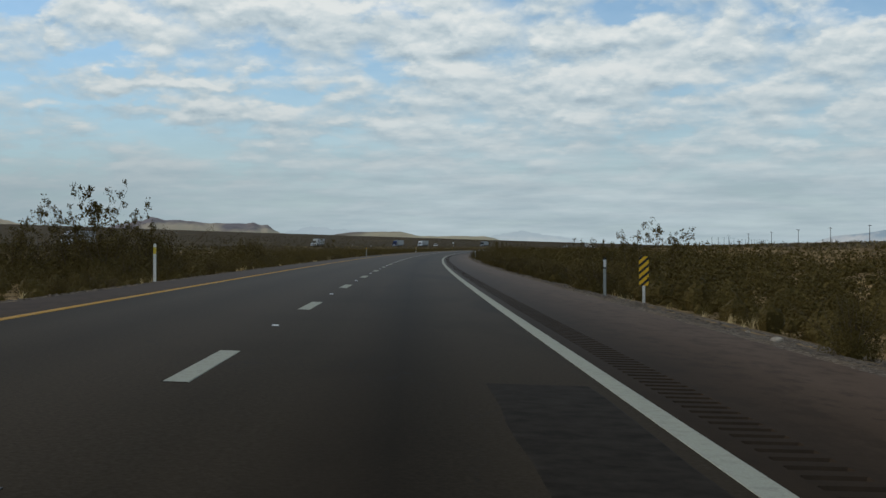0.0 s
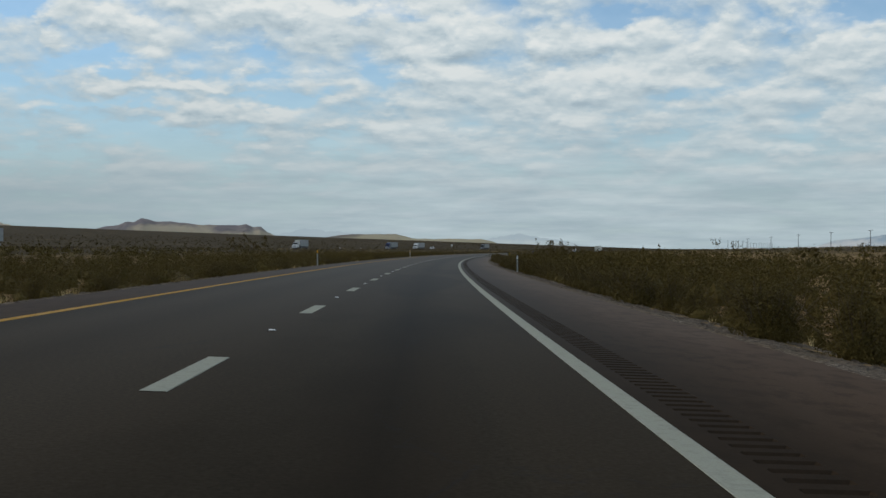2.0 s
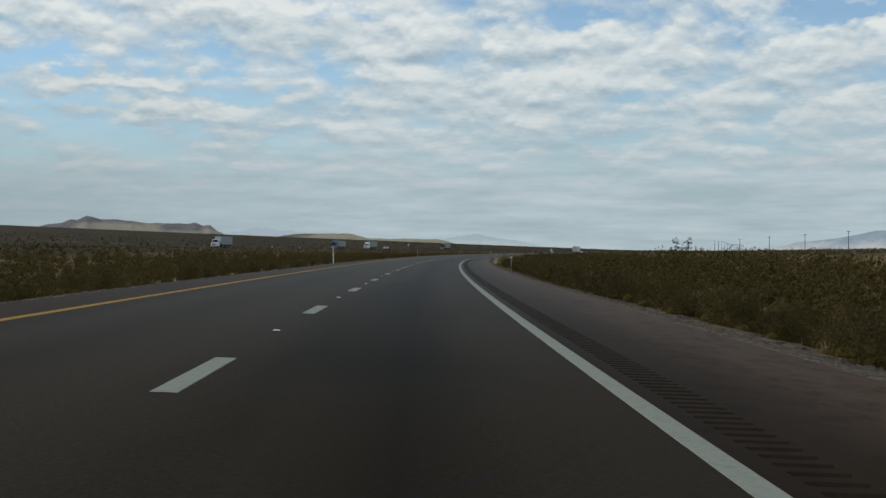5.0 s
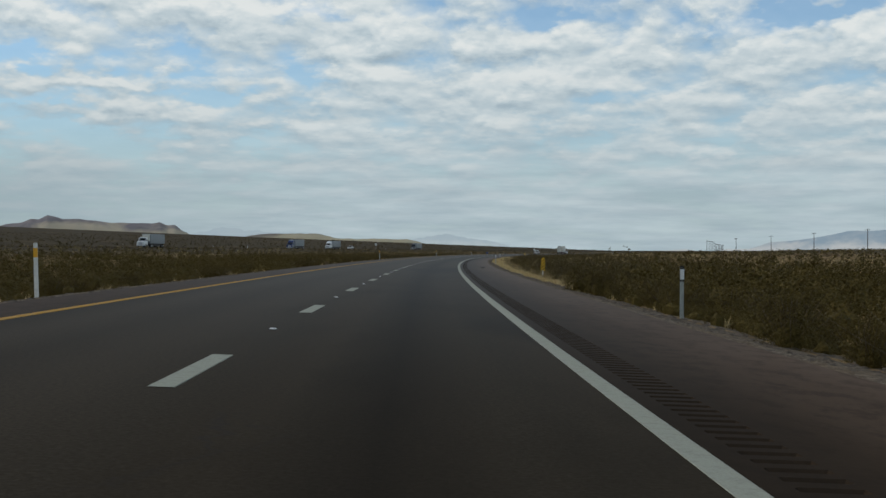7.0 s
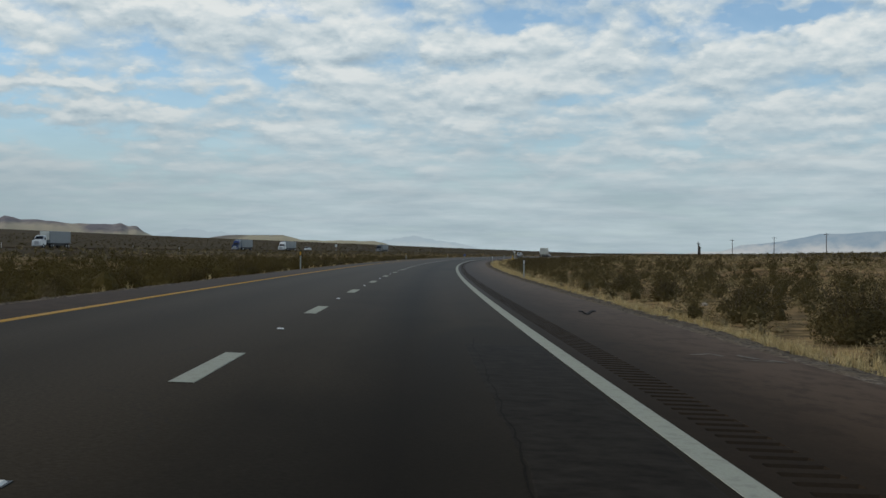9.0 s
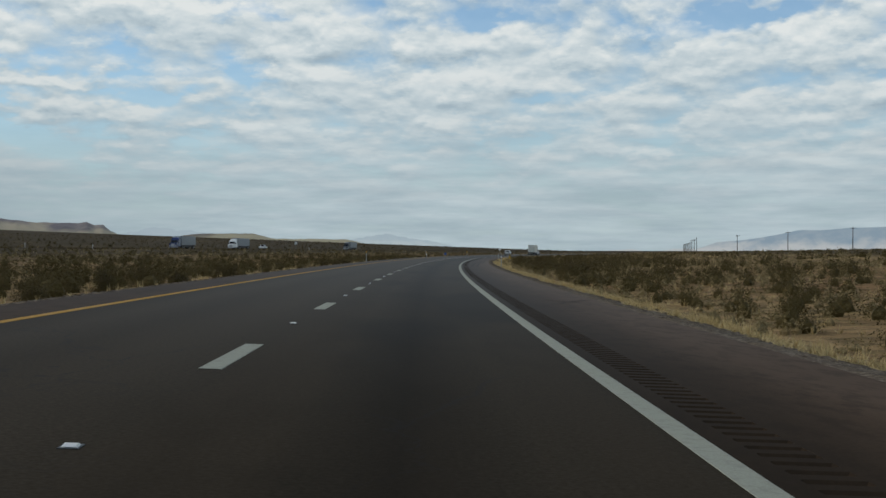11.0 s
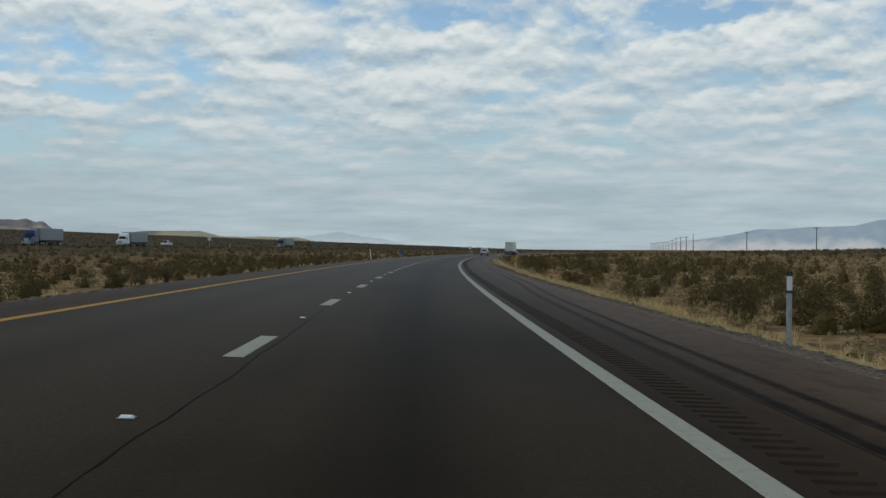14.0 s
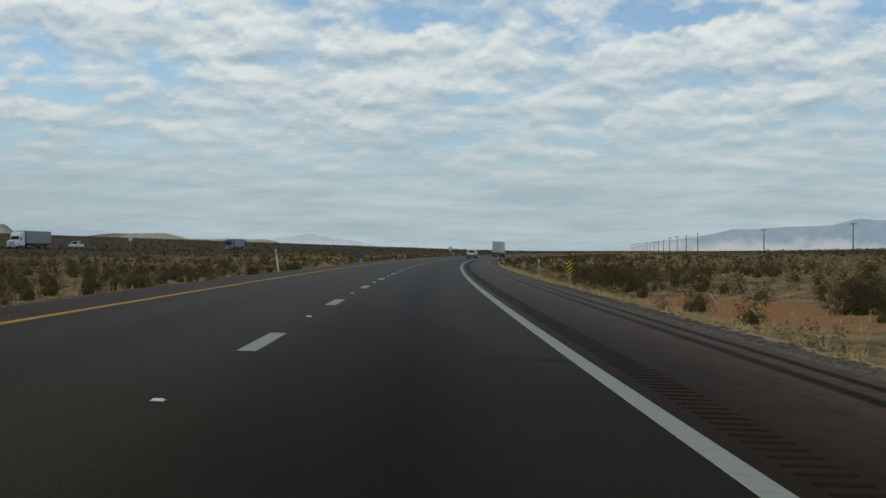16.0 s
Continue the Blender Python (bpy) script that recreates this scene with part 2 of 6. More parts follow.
def lane_asphalt():
    base = (0.0396, 0.0324, 0.0226)
    m, n, b, uv, sp, col, grit = asphalt("lane_asphalt", base, (0.0497, 0.0372, 0.0251), 0.5)
    # the left lane is paler; the right lane keeps pale edges
    pale_lane = n.ramp(n.math("MULTIPLY_ADD", sp.outputs[0], 0.1, 0.5), (0.14, 0.35), (0.22, 1.0), (0.44, 0.8), (0.56, 0.25))
    col = n.mix(n.math("MULTIPLY", pale_lane, 0.85), col, n.mix(n.ramp(grit, (0.34, 0.0), (0.68, 1.0)), (0.0498, 0.0399, 0.0290), (0.0899, 0.0733, 0.0534)))
    # oil band down the middle of each lane
    for mid, deep in ((1.80, 0.58), (-1.85, 0.20)):
        off = n.math("ABSOLUTE", n.math("SUBTRACT", sp.outputs[0], mid))
        wob = n.math("MULTIPLY_ADD", n.noise(n.vec(0.0, n.math("MULTIPLY", sp.outputs[1], 0.05), mid), 1.0, 2.0), 0.5, 0.0)
        band = n.ramp(n.math("ADD", off, n.math("MULTIPLY", wob, 0.5)), (0.10, 1.0), (0.92, 0.0))
        col = n.mix(n.math("MULTIPLY", band, deep), col, (0.0112, 0.0099, 0.0083))
    # sealed joint patches across the right lane
    patch = n.noise(n.vec(n.math("MULTIPLY", sp.outputs[0], 0.24), n.math("MULTIPLY", sp.outputs[1], 0.055), 7.3), 1.0, 1.0, 0.4)
    right = n.ramp(sp.outputs[0], (0.1, 0.0), (0.9, 1.0))
    col = n.mix(n.math("MULTIPLY", n.math("MULTIPLY", n.ramp(patch, (0.575, 0.0), (0.625, 1.0)), right), 0.45), col, (0.0187, 0.0173, 0.0152))
    # fine cracks
    vo = n.tree.nodes.new("ShaderNodeTexVoronoi")
    vo.feature = "DISTANCE_TO_EDGE"
    wp = n.noise(uv, 0.9, 4.0)
    n.link(n.vec(n.math("MULTIPLY_ADD", wp, 0.5, n.math("MULTIPLY", sp.outputs[0], 0.35)), n.math("MULTIPLY_ADD", wp, 0.5, n.math("MULTIPLY", sp.outputs[1], 0.12)), 0), vo.inputs["Vector"])
    vo.inputs["Scale"].default_value = 1.0
    crack = n.math("MULTIPLY", n.ramp(vo.outputs["Distance"], (0.0, 1.0), (0.006, 0.0)), n.ramp(n.noise(uv, 0.12, 2.0), (0.5, 0.0), (0.62, 1.0)))
    col = n.mix(n.math("MULTIPLY", crack, 0.6), col, (0.0288, 0.0300, 0.0330))
    n.link(col, b.inputs["Base Color"])
    bump(n, b, grit, 0.12, 0.003)
    return m


def shoulder_asphalt():
    m, n, b, uv, sp, col, grit = asphalt("shoulder_asphalt", (0.0621, 0.0403, 0.0251), (0.0773, 0.0504, 0.0317), 0.35)
    dust = n.noise(n.vec(n.math("MULTIPLY", sp.outputs[0], 0.8), n.math("MULTIPLY", sp.outputs[1], 0.1), 5.0), 1.0, 5.0)
    col = n.mix(n.math("MULTIPLY", n.ramp(dust, (0.45, 0.0), (0.75, 1.0)), 0.4), col, (0.0966, 0.0690, 0.0483))
    # blown dust gathers towards the outer edge
    outer = n.ramp(n.math("MULTIPLY", sp.outputs[0], 0.1), (0.45, 0.0), (0.66, 1.0))
    col = n.mix(n.math("MULTIPLY", outer, n.math("MULTIPLY_ADD", dust, 0.5, 0.2)), col, (0.1725, 0.1159, 0.0800))
    # mottling of old seal and worn stone
    spots = n.noise(n.vec(n.math("MULTIPLY", sp.outputs[0], 2.2), sp.outputs[1], 9.0), 1.7, 5.0, 0.65)
    col = n.mix(n.math("MULTIPLY", n.ramp(spots, (0.48, 0.0), (0.62, 1.0)), 0.45), col, (0.0331, 0.0228, 0.0155))
    # the strip beside the edge line is darker with rubber, with an uneven border
    wob = n.noise(n.vec(0.0, n.math("MULTIPLY", sp.outputs[1], 0.07), 3.0), 1.0, 4.0)
    inner = n.ramp(n.math("MULTIPLY", n.math("MULTIPLY_ADD", wob, -0.9, sp.outputs[0]), 0.1), (0.37, 1.0), (0.53, 0.0))
    inner = n.math("MULTIPLY", inner, n.math("GREATER_THAN", sp.outputs[0], 0.0))
    col = n.mix(n.math("MULTIPLY", inner, 0.7), col, (0.0255, 0.0207, 0.0155))
    n.link(col, b.inputs["Base Color"])
    bump(n, b, grit, 0.25, 0.005)
    return m


def line_paint(name, colour):
    m, n, b = material(name, 0.7, 0.0, 0.15)
    p = where(n)
    wear = n.ramp(n.noise(p, 9.0, 6.0, 0.7), (0.36, 0.0), (0.5, 1.0))
    grit = n.noise(p, 60.0, 3.0)
    col = n.mix(n.ramp(grit, (0.3, 0.0), (0.7, 1.0)), tuple(c * 0.8 for c in colour), colour)
    n.link(n.mix(n.math("MULTIPLY_ADD", wear, 0.4, 0.6), tuple(c * 0.5 for c in colour), col), b.inputs["Base Color"])
    bump(n, b, grit, 0.12, 0.002)
    return m


def desert_soil():
    m, n, b = material("desert_soil", 0.95, 0.0, 0.06)
    p = where(n)
    big = n.noise(p, 0.012, 4.0, 0.6)
    mid = n.noise(p, 0.11, 5.0, 0.6)
    fine = n.noise(p, 6.0, 5.0, 0.7)
    col = n.mix(n.ramp(mid, (0.35, 0.0), (0.65, 1.0)), (0.275, 0.170, 0.070), (0.43, 0.285, 0.130))
    col = n.mix(n.math("MULTIPLY", n.ramp(big, (0.48, 0.0), (0.6, 1.0)), 0.55), col, (0.32, 0.155, 0.068))
    col = n.mix(n.math("MULTIPLY", n.ramp(fine, (0.3, 0.0), (0.7, 1.0)), 0.45), col, (0.13, 0.095, 0.062))
    # litter, low straw and dark twigs between the shrubs
    straw = n.math("MULTIPLY", n.ramp(n.noise(p, 0.9, 5.0, 0.7), (0.46, 0.0), (0.6, 1.0)), n.ramp(n.noise(p, 0.07, 2.0), (0.35, 0.2), (0.6, 1.0)))
    col = n.mix(n.math("MULTIPLY", straw, 0.75), col, (0.40, 0.285, 0.125))
    far = n.ramp(n.noise(p, 0.6, 6.0, 0.75), (0.44, 0.0), (0.58, 1.0))
    col = n.mix(n.math("MULTIPLY", far, 0.76), col, (0.062, 0.045, 0.021))
    # a washed-out spot of bare orange earth near the last stretch
    for (s0, d0), a, b2 in (((628.0, 13.2), 15.0, 3.8),):
        px, py = plan(s0, d0)
        t0 = float(heading(s0))
        sp = n.tree.nodes.new("ShaderNodeSeparateXYZ")
        n.link(p, sp.inputs[0])
        ox, oy = n.math("SUBTRACT", sp.outputs[0], float(px)), n.math("SUBTRACT", sp.outputs[1], float(py))
        across = n.math("SUBTRACT", n.math("MULTIPLY", ox, math.cos(t0)), n.math("MULTIPLY", oy, math.sin(t0)))
        along = n.math("ADD", n.math("MULTIPLY", ox, math.sin(t0)), n.math("MULTIPLY", oy, math.cos(t0)))
        e = n.math("ADD", n.math("POWER", n.math("DIVIDE", along, a), 2.0), n.math("POWER", n.math("DIVIDE", across, b2), 2.0))
        e = n.math("ADD", e, n.math("MULTIPLY", n.noise(p, 0.45, 4.0), 1.3))
        earth = n.mix(n.ramp(fine, (0.3, 0.0), (0.7, 1.0)), (0.28, 0.122, 0.048), (0.40, 0.20, 0.088))
        col = n.mix(n.math("MULTIPLY", n.ramp(n.math("MULTIPLY", e, 0.5), (0.55, 1.0), (0.85, 0.0)), 0.9), col, earth)
    # further off, low scrub and litter cover most of the soil; UV x holds the metres from the lane line
    f1, f2, f3 = n.noise(p, 0.5, 6.0, 0.75), n.noise(p, 0.045, 4.0, 0.6), n.noise(p, 0.006, 3.0, 0.6)
    low = n.mix(n.ramp(f1, (0.40, 0.0), (0.62, 1.0)), (0.042, 0.032, 0.017), (0.092, 0.067, 0.034))
    low = n.mix(n.math("MULTIPLY", n.ramp(f2, (0.52, 0.0), (0.66, 1.0)), 0.55), low, (0.165, 0.120, 0.062))
    low = n.mix(n.math("MULTIPLY", n.ramp(f3, (0.42, 0.0), (0.6, 1.0)), 0.5), low, (0.062, 0.047, 0.029))
    far_off = n.tree.nodes.new("ShaderNodeSeparateXYZ")
    n.link(n.tree.nodes.new("ShaderNodeUVMap").outputs[0], far_off.inputs[0])
    # fallen straw lies thick along the right verge of the open stretch
    band = n.ramp(n.math("MULTIPLY_ADD", n.noise(p, 0.8, 4.0), 0.16, n.math("MULTIPLY", far_off.outputs[0], 0.1)), (0.76, 0.0), (0.82, 1.0), (0.94, 1.0), (1.04, 0.0))
    band = n.math("MULTIPLY", band, n.ramp(n.math("MULTIPLY", far_off.outputs[1], 0.001), (0.29, 0.0), (0.35, 1.0)))
    col = n.mix(n.math("MULTIPLY", band, 0.62), col, n.mix(n.ramp(fine, (0.3, 0.0), (0.7, 1.0)), (0.33, 0.235, 0.10), (0.58, 0.45, 0.22)))
    off = n.math("ABSOLUTE", n.math("SUBTRACT", far_off.outputs[0], 12.0))
    off = n.math("MULTIPLY_ADD", n.noise(p, 0.03, 4.0), 50.0, off)
    col = n.mix(n.ramp(n.math("MULTIPLY", off, 0.01), (0.58, 0.0), (0.98, 1.0)), col, low)
    n.link(col, b.inputs["Base Color"])
    bump(n, b, fine, 0.6, 0.05)
    return m


def leaf_material(name, lo, hi, rough=0.7):
    m, n, b = material(name, rough, 0.0, 0.08)
    isl = n.tree.nodes.new("ShaderNodeNewGeometry").outputs["Random Per Island"]
    obj = n.tree.nodes.new("ShaderNodeObjectInfo").outputs["Random"]
    patch = n.noise(where(n), 0.35, 2.0)
    f = n.math("ADD", n.math("MULTIPLY", isl, 0.30), n.math("ADD", n.math("MULTIPLY", obj, 0.26), n.math("MULTIPLY", patch, 0.56)))
    col = n.ramp(f, (0.15, lo), (0.95, hi))
    grain = n.noise(where(n), 17.0, 4.0, 0.7)
    col = n.mix(n.math("MULTIPLY", n.ramp(grain, (0.40, 1.0), (0.60, 0.0)), 0.5), col, tuple(c * 0.55 for c in lo))
    n.link(col, b.inputs["Base Color"])
    bump(n, b, grain, 0.7, 0.06)
    return m


def verge_gravel():
    m, n, b = material("verge_gravel", 0.95, 0.0, 0.06)
    p = where(n)
    vo = n.tree.nodes.new("ShaderNodeTexVoronoi")
    n.link(p, vo.inputs["Vector"])
    vo.inputs["Scale"].default_value = 22.0
    sp = n.tree.nodes.new("ShaderNodeSeparateColor")
    n.link(vo.outputs["Color"], sp.inputs[0])
    col = n.ramp(sp.outputs[0], (0.0, (0.080, 0.062, 0.047)), (0.7, (0.150, 0.120, 0.091)), (1.0, (0.31, 0.26, 0.20)))
    col = n.mix(n.math("MULTIPLY", n.ramp(n.noise(p, 0.5, 4.0), (0.4, 0.0), (0.65, 1.0)), 0.5), col, (0.165, 0.115, 0.066))
    n.link(col, b.inputs["Base Color"])
    bump(n, b, vo.outputs["Distance"], 0.8, 0.03)
    return m


M_VERGE = verge_gravel()
M_LANE, M_SHOULDER = lane_asphalt(), shoulder_asphalt()
for m in (M_LANE, M_SHOULDER):
    road_sheen(m)
M_WHITE_LINE = line_paint("white_line_paint", (0.38, 0.385, 0.305))
M_YELLOW_LINE = line_paint("yellow_line_paint", (0.50, 0.268, 0.036))
M_SOIL = desert_soil()
M_LEAF = leaf_material("creosote_leaf", (0.082, 0.060, 0.0165), (0.168, 0.124, 0.036))
M_TWIG = leaf_material("grey_twig", (0.085, 0.064, 0.042), (0.20, 0.155, 0.105))
M_DRY = leaf_material("dry_grass", (0.54, 0.405, 0.185), (0.85, 0.67, 0.36))
M_BURSAGE = leaf_material("pale_scrub", (0.14, 0.102, 0.042), (0.31, 0.232, 0.105))
M_GRAVEL = leaf_material("gravel", (0.095, 0.075, 0.058), (0.27, 0.222, 0.170), 0.9)
M_SHRUB = leaf_material("brown_shrub_leaf", (0.070, 0.053, 0.0185), (0.150, 0.114, 0.044))
M_PALE_SHRUB = leaf_material("tan_shrub_leaf", (0.185, 0.138, 0.062), (0.36, 0.277, 0.138))


# ---------------------------------------------------------------- mesh helpers


def mesh_of(name, verts, faces, mats=(), uv=None, smooth=False):
    """A mesh from arrays; faces is an (n, k) array."""
    me = bpy.data.meshes.new(name)
    verts, faces = np.asarray(verts, np.float32), np.asarray(faces, np.int32)
    me.vertices.add(len(verts))
    me.vertices.foreach_set("co", verts.ravel())
    k = faces.shape[1]
    me.loops.add(faces.size)
    me.loops.foreach_set("vertex_index", faces.ravel())
    me.polygons.add(len(faces))
    me.polygons.foreach_set("loop_start", np.arange(0, faces.size, k, dtype=np.int32))
    me.polygons.foreach_set("loop_total", np.full(len(faces), k, np.int32))
    me.polygons.foreach_set("use_smooth", np.full(len(faces), smooth))
    for m in mats:
        me.materials.append(m)
    if uv is not None:
        layer = me.uv_layers.new(name="UVMap")
        layer.data.foreach_set("uv", np.asarray(uv, np.float32)[faces.ravel()].ravel())
    me.update(calc_edges=True)
    return me


def part(name, bm, mat, parent=None, label="", smooth=False):
    """Links a bmesh as one mesh object under a thing or a part."""
    me = bpy.data.meshes.new(name)
    if smooth:
        for f in bm.faces:
            f.smooth = True
    bm.to_mesh(me)
    bm.free()
    for m in (mat if isinstance(mat, (list, tuple)) else [mat]):
        me.materials.append(m)
    ob = new(name, me)
    if parent:
        ob.parent = parent
    return tagged(ob, label)


def box(bm, x0, y0, z0, x1, y1, z1, bevel=0.0):
    r = bmesh.ops.create_cube(bm, size=1.0)
    for v in r["verts"]:
        v.co = Vector(((x0 + x1) / 2 + v.co.x * (x1 - x0), (y0 + y1) / 2 + v.co.y * (y1 - y0), (z0 + z1) / 2 + v.co.z * (z1 - z0)))
    if bevel:
        es = {e for v in r["verts"] for e in v.link_edges}
        bmesh.ops.bevel(bm, geom=list(es), offset=bevel, segments=2, affect="EDGES", profile=0.5)
    return r["verts"]


def tube(bm, a, b, ra, rb, seg=8):
    """A tapered round bar from a to b."""
    a, b = Vector(a), Vector(b)
    r = bmesh.ops.create_cone(bm, cap_ends=True, segments=seg, radius1=ra, radius2=rb, depth=(b - a).length)
    m = Matrix.Translation((a + b) / 2) @ (b - a).to_track_quat("Z", "Y").to_matrix().to_4x4()
    bmesh.ops.transform(bm, matrix=m, verts=r["verts"])
    return r["verts"]


def ribbon(name, s_values, d_values, ups, mat, top_only=True):
    """A strip of road surface: cross-section d_values at heights ups above the banked plane, run along s_values."""
    s_values, d_values, ups = np.asarray(s_values, float), np.asarray(d_values, float), np.asarray(ups, float)
    S, D = np.meshgrid(s_values, d_values, indexing="ij")
    X, Y = plan(S, D)
    Z = -BANK * D + ups[None, :]
    nd = len(d_values)
    i = np.arange(len(s_values) - 1)[:, None] * nd + np.arange(nd - 1)[None, :]
    faces = np.stack([i, i + 1, i + nd + 1, i + nd], -1).reshape(-1, 4)
    v = np.stack([X, Y, Z], -1).reshape(-1, 3)
    return new(name, mesh_of(name, v, faces, [mat], np.stack([D, S], -1).reshape(-1, 2)))


# ---------------------------------------------------------------- ground
def smoothstep(x, a, b):
    t = np.clip((x - a) / (b - a), 0, 1)
    return t * t * (3 - 2 * t)


OPP_D = -101.0            # middle of the opposite carriageway


def wave(x, y, n):
    """A sum of a few slow waves, for uneven ground."""
    z = 0
    for i in range(n):
        a, f = 1.7 * i + 0.6, 0.021 * 1.63 ** i
        z = z + np.sin((x * np.cos(a) + y * np.sin(a)) * f * 6.283 + 2.1 * i) / 1.6 ** i
    return z


PROFILE_D = [-5000, -2200, -900, -300, -112, -90, -60, -30, -14, -8.5, -6.0, -5.2, -4.9, 6.6, 6.85, 7.7, 9.1, 10.4, 20, 45, 100, 190, 300, 700, 2400]
PROFILE_Z = [180, 78, 30, 8.2, 2.1, 1.75, 0.6, -0.1, -0.40, -0.25, 0.09, 0.16, 0.10, -0.36, -0.29, -0.41, -0.68, -0.98, -0.75, -0.1, 1.1, 2.7, 3.7, 3.4, -6]


def ground_z(s, d):
    x, y = plan(s, d)
    z = np.interp(d, PROFILE_D, PROFILE_Z)
    near = np.clip((np.where(d > 0, d - 9.5, -d - 8)) / 25, 0, 1) * (1 - smoothstep(np.abs(d - OPP_D), 22, 10))
    z = z + near * wave(x, y, 4) * 0.28
    # the far plain: a fan that climbs to the north-west
    r, az = np.hypot(x - 30, y - 290), np.arctan2(x - 30, y - 290)
    fan = r * np.clip(0.0088 - 0.037 * az, 0.0012, 0.021)
    w_far = smoothstep(r, 900, 2200)
    return z * (1 - w_far) + fan * w_far


g_s = np.concatenate([np.arange(-300, 0, 12), np.arange(0, 1000, 4), np.geomspace(1000, 5600, 50)])
g_d = np.concatenate([-np.geomspace(5000, 130, 36), np.arange(-120, -14, 6), np.arange(-14, -5.3, 1.2), [-5.25, -4.9, -2, 2, 6.5, 6.6, 6.85, 7.2],
                      np.arange(7.6, 14, 0.8), np.arange(14, 60, 4), np.geomspace(60, 2400, 44)])
GS, GD = np.meshgrid(g_s, g_d, indexing="ij")
GX, GY = plan(GS, GD)
GZ = ground_z(GS, GD)
nd = len(g_d)
gi = np.arange(len(g_s) - 1)[:, None] * nd + np.arange(nd - 1)[None, :]
ground = new("ground", mesh_of("ground", np.stack([GX, GY, GZ], -1).reshape(-1, 3), np.stack([gi, gi + 1, gi + nd + 1, gi + nd], -1).reshape(-1, 4), [M_SOIL],
                               np.stack([GD, GS], -1).reshape(-1, 2), smooth=True))
tagged(ground, "tan desert soil with a reddish cast and sparse scrub", "ground", kind="structure")

# ---------------------------------------------------------------- road
road_s = np.concatenate([np.arange(-60, 1000, 4.0), np.arange(1000, 1500, 10.0)])
road = ribbon("road", road_s, [-3.83, -3.82, -2, 0, 2, 3.755, 3.765], [-0.25, 0, 0, 0, 0, 0, -0.25], M_LANE)
tagged(road, "worn grey asphalt carriageway with two lanes", "road", kind="structure")
left = ribbon("shoulder_left", road_s, [-5.12, -4.98, -3.822], [-0.22, -0.004, -0.003], M_SHOULDER)
tagged(left, "narrow reddish grey asphalt shoulder", "shoulder", kind="structure")
inner = ribbon("shoulder_inner", road_s, [3.760, 3.965], [-0.003, -0.003], M_SHOULDER)
tagged(inner, "strip of asphalt beside the edge line", "shoulder", kind="structure")
right = ribbon("shoulder_right", road_s, [4.345, 5.6, 6.7, 6.9], [-0.003, -0.003, -0.01, -0.20], M_SHOULDER)
tagged(right, "wide reddish brown asphalt shoulder with dust", "shoulder", kind="structure")

# milled rumble strip: a groove every 0.305 m
r_s, r_up = [], []
for i in range(int((780 + 20) / 0.305)):
    s0 = -20 + i * 0.305
    r_s += [s0, s0 + 0.02, s0 + 0.115, s0 + 0.145]
    r_up += [0.0, -0.020, -0.020, 0.0]
r_s, r_up = np.array(r_s), np.array(r_up)
RS, RD = np.meshgrid(r_s, [3.965, 3.985, 4.325, 4.345], indexing="ij")
RX, RY = plan(RS, RD)
RU = r_up[:, None] * np.array([0, 1, 1, 0])[None, :]
ri = np.arange(len(r_s) - 1)[:, None] * 4 + np.arange(3)[None, :]
rumble = new("rumble_strip", mesh_of("rumble_strip", np.stack([RX, RY, -BANK * RD - 0.003 + RU], -1).reshape(-1, 3),
             np.stack([ri, ri + 1, ri + 5, ri + 4], -1).reshape(-1, 4), [M_SHOULDER], np.stack([RD, RS], -1).reshape(-1, 2)))
tagged(rumble, "milled grooves in reddish asphalt along the edge line", "rumble strip", kind="structure")
far_strip = ribbon("rumble_strip_far", np.arange(780, 1500, 10.0), [3.965, 4.345], [-0.003, -0.003], M_SHOULDER)
tagged(far_strip, "asphalt strip beside the edge line", "shoulder", kind="structure")

edge_white = ribbon("edge_line_white", road_s, [3.572, 3.575, 3.765, 3.768], [0.0, 0.005, 0.005, 0.0], M_WHITE_LINE)
tagged(edge_white, "continuous white painted edge line", "road marking", kind="structure")
edge_yellow = ribbon("edge_line_yellow", road_s, [-3.74, -3.737, -3.583, -3.58], [0.0, 0.005, 0.005, 0.0], M_YELLOW_LINE)
tagged(edge_yellow, "continuous yellow painted edge line", "road marking", kind="structure")


def verge(name, d_values, lift_by, s_end=1000):
    s_v = np.arange(-60, s_end, 4.0)
    SS, DD = np.meshgrid(s_v, d_values, indexing="ij")
    DD = DD + (np.sin(SS * 0.9) + np.sin(SS * 2.3)) * 0.07 * (np.abs(DD) > np.min(np.abs(d_values)) + 0.2)
    XX, YY = plan(SS, DD)
    ZZ = ground_z(SS, DD) + np.array(lift_by)[None, :]
    m = len(d_values)
    i = np.arange(len(s_v) - 1)[:, None] * m + np.arange(m - 1)[None, :]
    ob = new(name, mesh_of(name, np.stack([XX, YY, ZZ], -1).reshape(-1, 3), np.stack([i, i + 1, i + m + 1, i + m], -1).reshape(-1, 4), [M_VERGE], smooth=True))
    return tagged(ob, "strip of grey-brown gravel beside the pavement", "verge", kind="structure")


